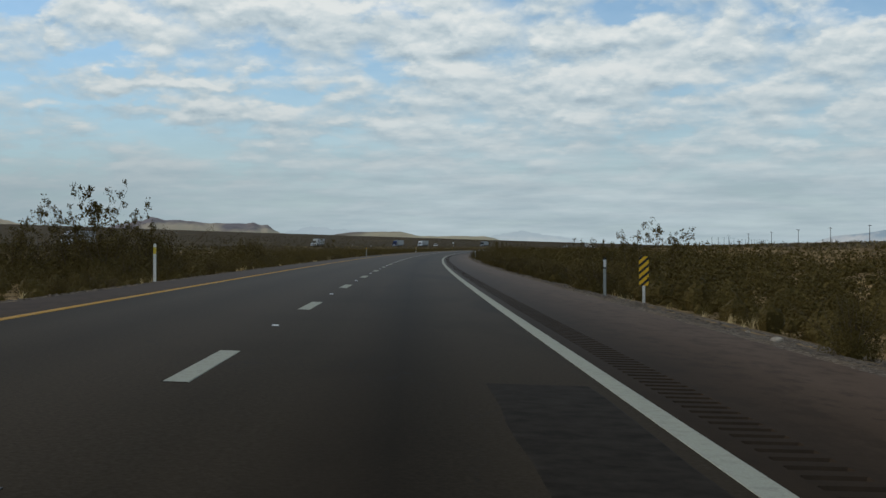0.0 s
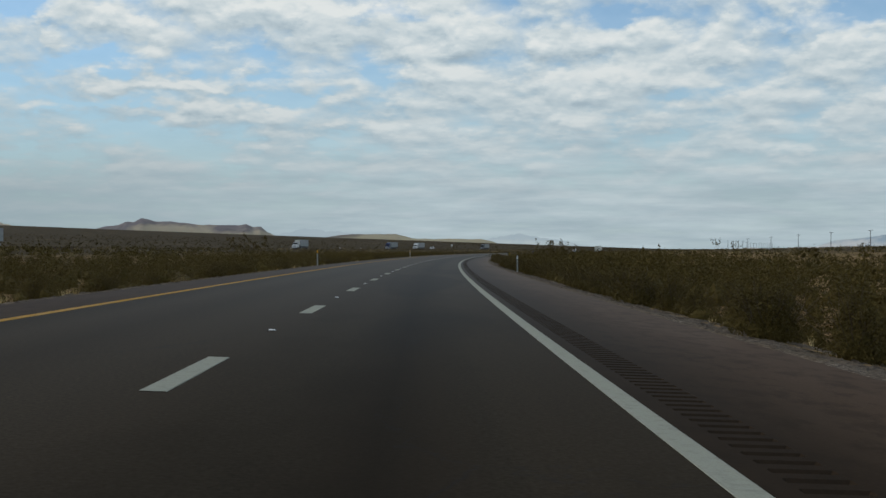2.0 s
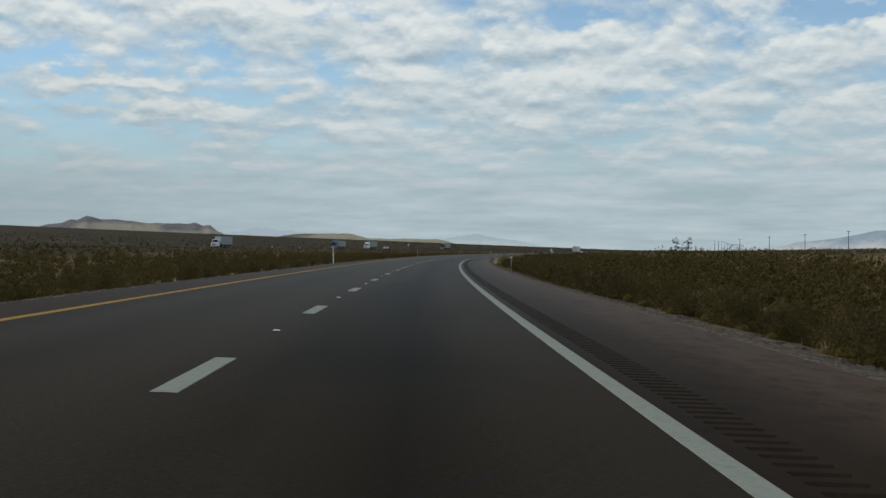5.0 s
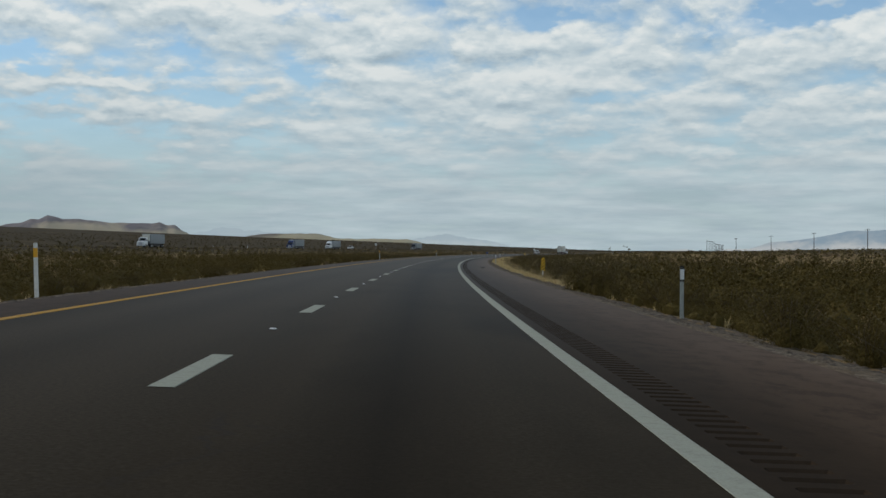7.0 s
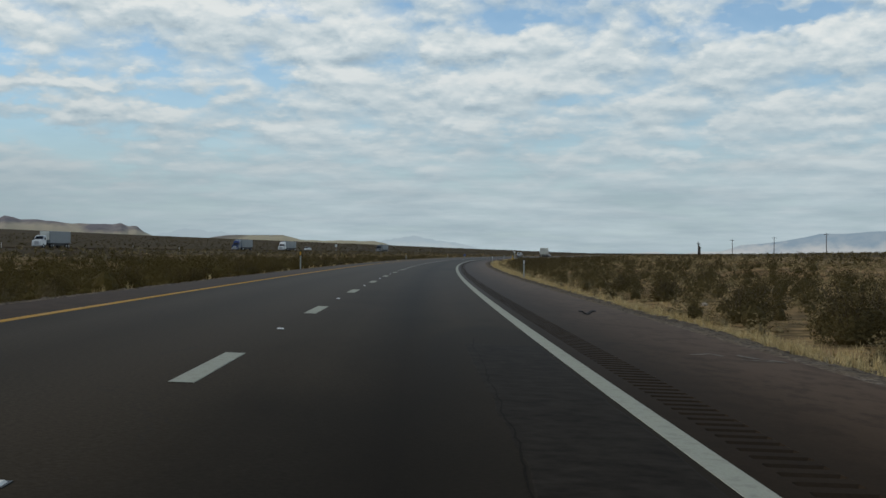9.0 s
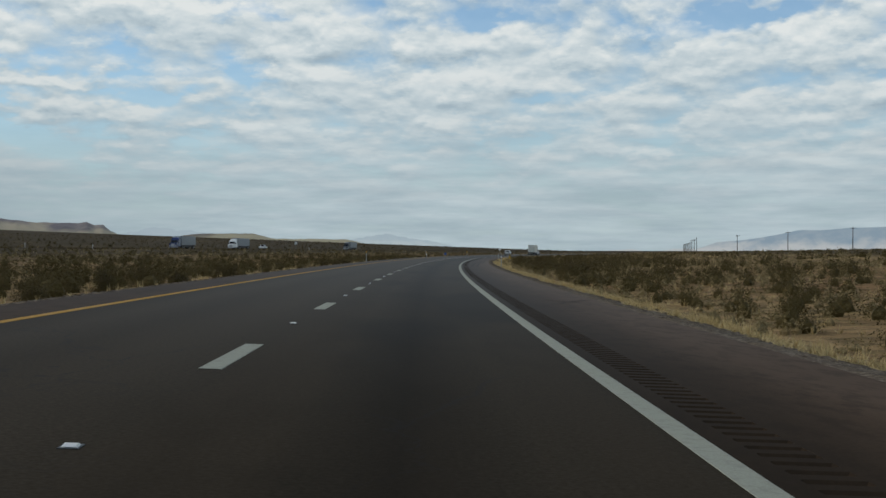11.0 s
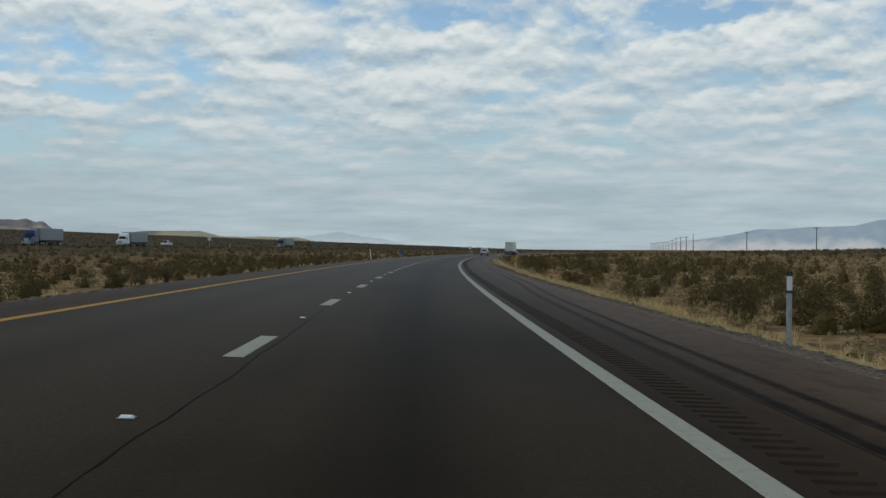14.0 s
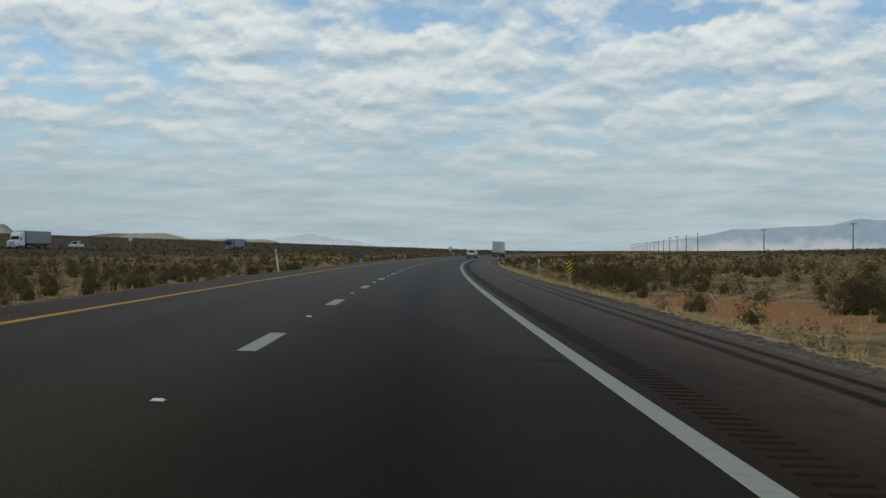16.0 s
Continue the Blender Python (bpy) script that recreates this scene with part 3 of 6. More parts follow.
verge("verge_right", [6.71, 6.9, 7.25, 7.6, 8.0], [0.045, 0.02, 0.012, 0.01, -0.02])
verge("verge_outer", [7.9, 8.3, 8.8, 9.4], [-0.02, 0.014, 0.012, -0.03], 292)
verge("verge_left", [-6.0, -5.7, -5.4, -5.1, -4.99], [-0.02, 0.01, 0.012, 0.015, 0.05])
lane_line = tagged(new("lane_line"), "broken white lane line of painted dashes", "road marking", kind="structure")
DASH, PERIOD, FIRST = 3.15, 12.192, 10.587
for i in range(-4, 78):
    s0 = FIRST + i * PERIOD
    dash = ribbon("dash", np.linspace(s0, s0 + DASH, 3), [-0.113, -0.110, 0.097, 0.100], [0.0, 0.006, 0.006, 0.0], M_WHITE_LINE)
    dash.parent = lane_line

opp_s = np.concatenate([np.arange(-60, 1300, 20.0), np.arange(1300, 2400, 50.0)])


def opp_z(s):
    """Height of the far carriageway."""
    return float(ground_z(np.float64(s), np.float64(OPP_D))) + 0.15


opp_d = [OPP_D - 7.5, OPP_D - 7, OPP_D + 7, OPP_D + 7.5]
opposite = ribbon("road_opposite", opp_s, opp_d, [0] * 4, M_SHOULDER)
for i, v in enumerate(opposite.data.vertices):
    v.co.z = opp_z(opp_s[i // 4]) - (0.0 if i % 4 in (1, 2) else 0.4)
tagged(opposite, "far carriageway of grey asphalt across the median", "road", kind="structure")

# ---------------------------------------------------------------- hills and far mountains


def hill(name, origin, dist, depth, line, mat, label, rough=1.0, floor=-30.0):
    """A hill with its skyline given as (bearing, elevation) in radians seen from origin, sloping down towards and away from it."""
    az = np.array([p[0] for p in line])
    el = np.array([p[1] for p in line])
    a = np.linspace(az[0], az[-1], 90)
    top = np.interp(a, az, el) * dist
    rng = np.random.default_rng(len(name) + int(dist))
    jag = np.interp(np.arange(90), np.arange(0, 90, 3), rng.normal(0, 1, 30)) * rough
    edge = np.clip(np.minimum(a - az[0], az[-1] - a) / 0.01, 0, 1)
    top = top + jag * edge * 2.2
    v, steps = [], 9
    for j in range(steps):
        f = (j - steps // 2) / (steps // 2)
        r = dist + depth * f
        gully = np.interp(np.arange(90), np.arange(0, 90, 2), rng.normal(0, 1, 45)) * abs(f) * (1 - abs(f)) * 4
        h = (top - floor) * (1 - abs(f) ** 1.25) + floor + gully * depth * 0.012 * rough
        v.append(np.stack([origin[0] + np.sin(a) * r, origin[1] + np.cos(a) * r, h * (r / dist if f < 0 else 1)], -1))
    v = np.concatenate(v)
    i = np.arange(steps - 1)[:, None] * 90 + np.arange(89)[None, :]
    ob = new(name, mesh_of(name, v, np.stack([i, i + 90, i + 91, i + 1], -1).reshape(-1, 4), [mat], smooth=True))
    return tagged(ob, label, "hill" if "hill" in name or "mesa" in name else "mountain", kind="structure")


def hill_material(name, lo, hi, sunlit_tone, scale, sunlit_top):
    """Bare rock with darker gullies, and sunlight painted as pale patches above the foot."""
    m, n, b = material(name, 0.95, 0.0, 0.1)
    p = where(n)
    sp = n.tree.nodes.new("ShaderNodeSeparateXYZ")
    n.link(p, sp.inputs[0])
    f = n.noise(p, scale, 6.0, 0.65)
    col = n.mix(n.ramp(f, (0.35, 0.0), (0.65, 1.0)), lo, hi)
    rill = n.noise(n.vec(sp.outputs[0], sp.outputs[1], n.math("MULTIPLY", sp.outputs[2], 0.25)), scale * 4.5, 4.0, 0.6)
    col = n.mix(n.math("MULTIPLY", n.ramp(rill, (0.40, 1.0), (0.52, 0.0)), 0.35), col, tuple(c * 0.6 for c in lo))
    reach = n.math("MULTIPLY_ADD", n.noise(p, scale * 0.6, 4.0), 1.6, n.math("DIVIDE", sp.outputs[2], -sunlit_top))
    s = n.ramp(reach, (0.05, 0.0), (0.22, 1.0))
    n.link(n.mix(n.math("MULTIPLY", s, 0.85), col, sunlit_tone), b.inputs["Base Color"])
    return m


def haze_glow_material(name, top, foot, rise):
    """Ridges seen through kilometres of air; haze and paler sunlit fans painted as glow."""
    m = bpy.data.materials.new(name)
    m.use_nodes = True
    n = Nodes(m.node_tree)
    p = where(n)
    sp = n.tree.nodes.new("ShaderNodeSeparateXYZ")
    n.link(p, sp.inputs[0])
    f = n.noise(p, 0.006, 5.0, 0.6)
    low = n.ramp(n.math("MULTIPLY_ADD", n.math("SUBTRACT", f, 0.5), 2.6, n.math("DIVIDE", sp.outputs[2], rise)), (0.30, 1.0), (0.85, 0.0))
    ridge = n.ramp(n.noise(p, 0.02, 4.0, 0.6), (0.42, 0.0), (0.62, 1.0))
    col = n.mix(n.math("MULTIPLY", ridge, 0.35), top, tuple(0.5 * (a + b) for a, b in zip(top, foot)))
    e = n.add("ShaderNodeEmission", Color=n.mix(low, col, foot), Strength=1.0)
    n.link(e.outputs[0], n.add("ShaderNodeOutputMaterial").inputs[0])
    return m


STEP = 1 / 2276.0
# M_HILL's rock is greyed for haze; the third tones are painted sunlight
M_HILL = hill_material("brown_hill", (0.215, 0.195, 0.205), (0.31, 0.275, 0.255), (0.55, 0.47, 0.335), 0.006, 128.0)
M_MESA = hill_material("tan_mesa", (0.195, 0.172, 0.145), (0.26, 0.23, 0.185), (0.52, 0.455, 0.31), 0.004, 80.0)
M_FAR = haze_glow_material("pale_haze_glow", (0.335, 0.415, 0.468), (0.42, 0.485, 0.51), 50.0)
M_BLUE = haze_glow_material("blue_haze_glow", (0.225, 0.300, 0.365), (0.43, 0.455, 0.465), 52.0)
EARLY, LATE = plan(55, 2.0), plan(437, 2.0)
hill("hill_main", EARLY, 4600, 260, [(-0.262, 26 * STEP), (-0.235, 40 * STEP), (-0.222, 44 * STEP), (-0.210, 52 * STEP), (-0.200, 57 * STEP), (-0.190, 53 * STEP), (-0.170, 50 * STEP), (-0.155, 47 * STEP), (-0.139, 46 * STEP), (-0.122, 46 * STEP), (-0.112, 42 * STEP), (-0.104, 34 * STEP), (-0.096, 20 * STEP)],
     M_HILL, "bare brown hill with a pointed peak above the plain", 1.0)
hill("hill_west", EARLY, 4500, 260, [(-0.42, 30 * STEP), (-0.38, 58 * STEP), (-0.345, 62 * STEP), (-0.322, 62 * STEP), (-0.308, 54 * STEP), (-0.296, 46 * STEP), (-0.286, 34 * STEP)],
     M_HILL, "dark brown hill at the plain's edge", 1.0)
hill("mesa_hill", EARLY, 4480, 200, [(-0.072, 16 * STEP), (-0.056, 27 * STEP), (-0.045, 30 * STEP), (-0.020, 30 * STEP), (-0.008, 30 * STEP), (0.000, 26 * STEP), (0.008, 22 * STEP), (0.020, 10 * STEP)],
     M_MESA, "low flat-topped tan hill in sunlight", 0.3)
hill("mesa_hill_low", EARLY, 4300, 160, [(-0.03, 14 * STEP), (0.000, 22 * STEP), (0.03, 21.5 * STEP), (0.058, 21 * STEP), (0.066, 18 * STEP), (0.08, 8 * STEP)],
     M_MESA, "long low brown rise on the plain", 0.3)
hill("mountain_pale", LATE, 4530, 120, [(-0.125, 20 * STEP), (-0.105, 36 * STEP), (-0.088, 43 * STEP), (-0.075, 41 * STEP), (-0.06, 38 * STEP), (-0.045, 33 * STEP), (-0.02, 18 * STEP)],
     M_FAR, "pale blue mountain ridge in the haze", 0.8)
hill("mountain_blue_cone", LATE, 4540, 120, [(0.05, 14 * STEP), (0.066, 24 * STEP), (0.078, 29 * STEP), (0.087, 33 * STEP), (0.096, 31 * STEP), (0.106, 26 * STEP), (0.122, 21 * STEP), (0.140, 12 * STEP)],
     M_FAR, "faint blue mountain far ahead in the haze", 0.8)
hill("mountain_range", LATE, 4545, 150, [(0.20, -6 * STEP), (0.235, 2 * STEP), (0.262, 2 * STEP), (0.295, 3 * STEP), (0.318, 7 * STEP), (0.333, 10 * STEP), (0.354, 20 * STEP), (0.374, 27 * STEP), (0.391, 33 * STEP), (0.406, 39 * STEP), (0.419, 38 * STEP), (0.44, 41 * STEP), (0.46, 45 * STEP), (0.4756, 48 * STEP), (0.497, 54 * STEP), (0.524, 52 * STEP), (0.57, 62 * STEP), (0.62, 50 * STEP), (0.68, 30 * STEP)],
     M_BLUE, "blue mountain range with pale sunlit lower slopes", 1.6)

# ---------------------------------------------------------------- roadside posts
M_STEEL = simple("galvanised_steel", (0.46, 0.48, 0.45), 0.55, 0.15, 0.2, 14)
M_POST_WHITE = simple("white_plastic_post", (0.82, 0.81, 0.76), 0.5, 0, 0.12, 9)
M_BLACK = simple("black_plastic", (0.010, 0.010, 0.010), 0.5)
M_REFLECT_WHITE = simple("white_reflector", (0.80, 0.80, 0.78), 0.3, 0, 0.05)
M_REFLECT_AMBER = simple("amber_reflector", (0.85, 0.43, 0.02), 0.3, 0, 0.1)
M_REFLECT_YELLOW = simple("yellow_reflector", (0.78, 0.58, 0.04), 0.3, 0, 0.1)
M_SIGN_YELLOW = simple("yellow_sheeting", (0.97, 0.56, 0.014), 0.4, 0, 0.06)
M_SIGN_WHITE = simple("white_sheeting", (0.72, 0.72, 0.70), 0.4, 0, 0.06)
M_SIGN_BLUE = simple("blue_sheeting", (0.03, 0.09, 0.30), 0.4, 0, 0.06)
M_WOOD = simple("weathered_pole_wood", (0.085, 0.065, 0.05), 0.9, 0, 0.3, 3, 0.3)
M_RUBBER = simple("black_rubber", (0.022, 0.021, 0.020), 0.85, 0, 0.3, 5)
M_STONE = simple("pale_stone", (0.42, 0.36, 0.28), 0.95, 0, 0.25, 8, 0.4)


def steel_delineator(reflector, name_colour):
    """U-channel post with a reflector plate near its top."""
    thing = tagged(new("delineator_post"), f"galvanised steel roadside post with a {name_colour} reflector", "delineator", "roadside delineators")
    bm = bmesh.new()
    box(bm, -0.020, -0.012, -0.15, 0.020, -0.006, 1.14)
    for s in (-1, 1):
        box(bm, s * 0.018 - 0.003, -0.012, -0.15, s * 0.018 + 0.003, 0.014, 1.14)
        box(bm, min(s * 0.018, s * 0.042), 0.010, -0.15, max(s * 0.018, s * 0.045), 0.016, 1.14)
    part("post", bm, M_STEEL, thing)
    bm = bmesh.new()
    box(bm, -0.048, -0.020, 0.83, 0.048, -0.014, 1.17, 0.002)
    part("backing_plate", bm, M_BLACK, thing, "black backing plate")
    bm = bmesh.new()
    box(bm, -0.044, -0.027, 0.875, 0.044, -0.020, 1.10, 0.002)
    part("reflector", bm, reflector, thing, f"{name_colour} reflector")
    for z in (0.85, 1.135):
        bm = bmesh.new()
        tube(bm, (0, -0.028, z), (0, -0.019, z), 0.008, 0.008, 6)
        part("bolt", bm, M_STEEL, thing)
    return thing


def plastic_delineator(band, name_colour):
    """White flexible post, slightly curved in section, with a reflective band below its rounded tip."""
    thing = tagged(new("delineator_post"), f"white flexible plastic post with a {name_colour} band", "delineator", "roadside delineators")
    bm = bmesh.new()
    n = 7
    prof = [(-0.045 + 0.09 * i / (n - 1), -0.012 * math.cos(math.pi * (i / (n - 1) - 0.5))) for i in range(n)]
    ring = prof + [(x, y + 0.012) for x, y in reversed(prof)]
    lev = []
    for z, k in ((-0.15, 1), (0.9, 1), (1.13, 1), (1.17, 0.75)):
        lev.append([bm.verts.new((x * k, y, z)) for x, y in ring])
    for a, b in zip(lev, lev[1:]):
        for i in range(len(ring)):
            j = (i + 1) % len(ring)
            bm.faces.new((a[i], a[j], b[j], b[i]))
    bm.faces.new(lev[-1])
    part("post", bm, M_POST_WHITE, thing)
    bm = bmesh.new()
    lo = [bm.verts.new((x * 1.02, y - 0.004, 0.86)) for x, y in prof]
    hi = [bm.verts.new((x * 1.02, y - 0.004, 1.06)) for x, y in prof]
    back = [bm.verts.new((x * 1.02, y, z)) for z in (0.86, 1.06) for x, y in prof]
    for i in range(n - 1):
        bm.faces.new((lo[i], lo[i + 1], hi[i + 1], hi[i]))
        bm.faces.new((lo[i], back[i], back[i + 1], lo[i + 1]))
        bm.faces.new((hi[i], hi[i + 1], back[n + i + 1], back[n + i]))
    part("reflective_band", bm, band, thing, f"{name_colour} reflective band")
    return thing


def ground_at(s, d):
    return float(ground_z(np.float64(s), np.float64(d)))


def stand(s, d, turn=0.0, lean=0.0, drop=0.0):
    """Pose of a thing on the ground beside the road, its -y side to the coming traffic."""
    x, y = plan(s, d)
    return pose(float(x), float(y), ground_at(s, d) - drop, 0, lean, -math.degrees(float(heading(s))) + turn)


steel_white = steel_delineator(M_REFLECT_WHITE, "white")
steel_amber = steel_delineator(M_REFLECT_AMBER, "amber")
plastic_yellow = plastic_delineator(M_REFLECT_YELLOW, "yellow")
plastic_amber = plastic_delineator(M_REFLECT_AMBER, "amber")
steel_white.matrix_basis = stand(39.5, 7.76, 3)
for s, d, turn in ((161.4, 7.55, -2), (284.6, 7.68, 4), (407, 7.6, 0), (530, 7.7, -3), (652, 7.7, 2), (774, 7.7, 0), (896, 7.7, 0)):
    copy_thing(steel_white, stand(s, d, turn))
plastic_yellow.matrix_basis = stand(39.8, -6.05, 0, 0.6)
steel_amber.matrix_basis = stand(162.9, -6.2, 2)
for s, d in ((409, -6.15), (528.8, -5.72), (772, -6.1)):
    copy_thing(steel_amber, stand(s, d, -3))
plastic_amber.matrix_basis = stand(284, -6.2, 4, -1.5)
copy_thing(plastic_amber, stand(648.8, -6.08, 0, -7.5))
copy_thing(plastic_yellow, stand(894, -6.1))


# white posts along the median edge of the far carriageway
plastic_white = plastic_delineator(M_REFLECT_WHITE, "white")
plastic_white.matrix_basis = stand(280, -91.5)
for s in (582, 664, 704, 931):
    copy_thing(plastic_white, stand(s, -91.5, 3, 1.0))


def hazard_marker():
    """Narrow plate with slanting black and yellow stripes and cut corners, on a white post."""
    thing = tagged(new("hazard_marker"), "yellow and black striped marker plate on a white post", "road sign", "hazard markers")
    bm = bmesh.new()
    box(bm, -0.038, -0.006, -0.15, 0.038, 0.0, 1.35)
    for s in (-1, 1):
        box(bm, s * 0.038 - 0.003, -0.006, -0.15, s * 0.038 + 0.003, 0.03, 1.35)
    part("post", bm, M_POST_WHITE, thing, "white painted steel channel post")
    w2, z0, z1, c = 0.1525, 0.53, 1.444, 0.048
    outline = [(-w2, z0 + c), (-w2 + c, z0), (w2 - c, z0), (w2, z0 + c), (w2, z1 - c), (w2 - c, z1), (-w2 + c, z1), (-w2, z1 - c)]
    bm = bmesh.new()
    fr = [bm.verts.new((x, -0.016, z)) for x, z in outline]
    bk = [bm.verts.new((x, -0.010, z)) for x, z in outline]
    bm.faces.new(fr)
    bm.faces.new(bk[::-1])
    for i in range(8):
        j = (i + 1) % 8
        bm.faces.new((fr[i], bk[i], bk[j], fr[j]))
    plate = part("plate", bm, M_SIGN_YELLOW, thing, "yellow reflective plate")

    def clip(poly, nx, nz, lim):
        out = []
        for (x0, y0), (x1, y1) in zip(poly, poly[1:] + poly[:1]):
            a, b = x0 * nx + y0 * nz - lim, x1 * nx + y1 * nz - lim
            if a <= 0:
                out.append((x0, y0))
            if a * b < 0:
                t = a / (a - b)
                out.append((x0 + t * (x1 - x0), y0 + t * (y1 - y0)))
        return out

    nx, nz, step = -math.sin(radians(40)), math.cos(radians(40)), 0.168
    for i in range(-2, 9):
        lo = 0.43 + i * step
        poly = clip(clip(outline, nx, nz, lo + step * 0.43), -nx, -nz, -lo)
        if len(poly) >= 3:
            bm = bmesh.new()
            bm.faces.new([bm.verts.new((x, -0.020, z)) for x, z in poly])
            ex = bmesh.ops.extrude_face_region(bm, geom=bm.faces[:])
            for v in ex["geom"]:
                if isinstance(v, bmesh.types.BMVert):
                    v.co.y = -0.016
            part("stripe", bm, M_BLACK, plate, "black slanting stripe")
    for z in (0.62, 1.34):
        bm = bmesh.new()
        tube(bm, (0, -0.026, z), (0, -0.016, z), 0.009, 0.009, 6)
        part("bolt", bm, M_STEEL, thing)
    return thing


marker = hazard_marker()
marker.matrix_basis = stand(40.0, 9.05, 2)
copy_thing(marker, stand(349.4, 9.7, -4, 0.8))
copy_thing(marker, stand(656.5, 9.8, 3, -0.6))


def reflector():
    """Raised pavement marker: a low tapered block on a dark glue pad, with a bright face."""
    thing = tagged(new("pavement_reflector"), "small white raised reflector glued to the asphalt", "road reflector", "raised pavement reflectors")
    bm = bmesh.new()
    vs = box(bm, -0.075, -0.09, 0.0, 0.075, 0.09, 0.006)
    part("glue_pad", bm, M_BLACK, thing, "black bitumen pad")
    bm = bmesh.new()
    vs = box(bm, -0.058, -0.055, 0.006, 0.058, 0.055, 0.026)
    for v in vs:
        if v.co.z > 0.02:
            v.co.x *= 0.82
            v.co.y *= 0.45
    part("body", bm, M_POST_WHITE, thing, "white plastic block")
    bm = bmesh.new()
    q = [bm.verts.new(c) for c in ((-0.048, -0.056, 0.009), (0.048, -0.056, 0.009), (0.042, -0.030, 0.0255), (-0.042, -0.030, 0.0255))]
    f = bm.faces.new(q)
    ex = bmesh.ops.extrude_face_region(bm, geom=[f])
    for v in ex["geom"]:
        if isinstance(v, bmesh.types.BMVert):
            v.co += Vector((0, -0.003, 0.002))
    part("lens", bm, M_REFLECT_WHITE, thing, "bright reflective face")
    for ob in thing.children:
        for v in ob.data.vertices:
            v.co.x *= 0.78
            v.co.z *= 0.72
    return thing


def on_asphalt(s, d, up=0.0, turn=0.0):
    x, y = plan(s, d)
    return pose(float(x), float(y), -BANK * d + up, 0, math.degrees(math.atan(BANK)), -math.degrees(float(heading(s))) + turn)


rpm = reflector()
first = True
for i in range(-1, 76):
    s = FIRST + i * PERIOD + (PERIOD + DASH) / 2 - 0.15
    m = on_asphalt(s, 0.0, 0.0005, random.uniform(-4, 4))
    if first:
        rpm.matrix_basis = m
        first = False
    else:
        copy_thing(rpm, m)

# tyre marks that leave the lane across the shoulder
M_SKID = simple("tyre_mark_rubber", (0.0195, 0.0145, 0.0112), 0.9, 0, 0.35, 3)
M_SMEAR = simple("tyre_mark_smear", (0.0462, 0.0312, 0.0215), 0.9, 0, 0.3, 3)
M_PATCH = simple("patch_asphalt", (0.0353, 0.0303, 0.0245), 0.9, 0, 0.25, 5, 0.2)
M_SEAL = simple("crack_sealant", (0.0235, 0.0200, 0.0160), 0.95, 0, 0.2, 5)
for m in (M_SKID, M_SMEAR, M_PATCH, M_SEAL):
    road_sheen(m)
sk_s = np.linspace(515, 700, 60)
for off in (0.0, 0.45):
    mid = np.interp(sk_s, [515, 525, 547, 561, 600, 640, 700], [4.75, 4.86, 5.13, 5.59, 5.9, 5.95, 5.7]) + off
    v, f = [], []
    for k, (s, d) in enumerate(zip(sk_s, mid)):
        wd = 0.075 if off == 0 else 0.055
        for e in (-wd * 1.3, -wd * 0.75, wd * 0.75, wd * 1.3):
            p = on_road(s, d + e, 0.0012)
            v.append(p[:])
        if k:
            f += [(4 * k - 4 + j, 4 * k - 3 + j, 4 * k + 1 + j, 4 * k + j) for j in range(3)]
    me = mesh_of("tyre_mark", v, f, [M_SKID, M_SMEAR])
    me.polygons.foreach_set("material_index", np.tile([1, 0, 1], len(f) // 3))
    ob = new("tyre_mark", me)
    tagged(ob, "long black rubber tyre mark on the shoulder", "tyre mark", kind="structure")


def road_patch(s0, s1, d0, d1, wob=0.022):
    """A repaired rectangle of asphalt, a little darker, lying just proud of the lane."""
    n = max(6, int((s1 - s0) / 0.8))
    v, f = [], []
    for k in range(n + 1):
        s = s0 + (s1 - s0) * k / n
        a, b = d0 + random.uniform(-wob, wob), d1 + random.uniform(-wob, wob)
        for d, u in ((a - 0.02, -0.002), (a, 0.0022), (b, 0.0022), (b + 0.02, -0.002)):
            v.append(on_road(s, d, u)[:])
        if k:
            q = 4 * k
            for j in range(3):
                f.append((q - 4 + j, q - 3 + j, q + 1 + j, q + j))
    ob = new("asphalt_patch", mesh_of("asphalt_patch", v, f, [M_PATCH]))
    return tagged(ob, "dark repaired patch in the worn asphalt", "road patch", kind="structure")


for s0, s1, d0, d1 in ((5.5, 11.2, 2.55, 3.42), (68.8, 69.4, 0.6, 3.5), (140.8, 142.2, 2.1, 3.5), (143.6, 144.9, 0.5, 1.7), (333, 346, 2.55, 3.5), (595.9, 596.5, 2.6, 3.5)):
    road_patch(s0, s1, d0, d1)


def sealed_crack(s0, s1, d0, d1):
    v, f, n = [], [], 60
    d, wob = 0.0, 0.0
    for k in range(n + 1):
        t = k / n
        wob = wob * 0.85 + random.uniform(-0.018, 0.018)
        wd = random.uniform(0.003, 0.011)
        d = d0 + (d1 - d0) * t + wob
        for e in (-wd, wd):
            v.append(on_road(s0 + (s1 - s0) * t, d + e, 0.0028)[:])
        if k:
            f.append((2 * k - 2, 2 * k - 1, 2 * k + 1, 2 * k))
    ob = new("road_crack", mesh_of("road_crack", v, f, [M_SEAL]))
    return tagged(ob, "wandering black crack in the asphalt", "road crack", kind="structure")


sealed_crack(333.5, 347, 2.5, 2.7)
sealed_crack(279, 300, -0.35, 1.1)
sealed_crack(515, 541, 0.28, 0.03)


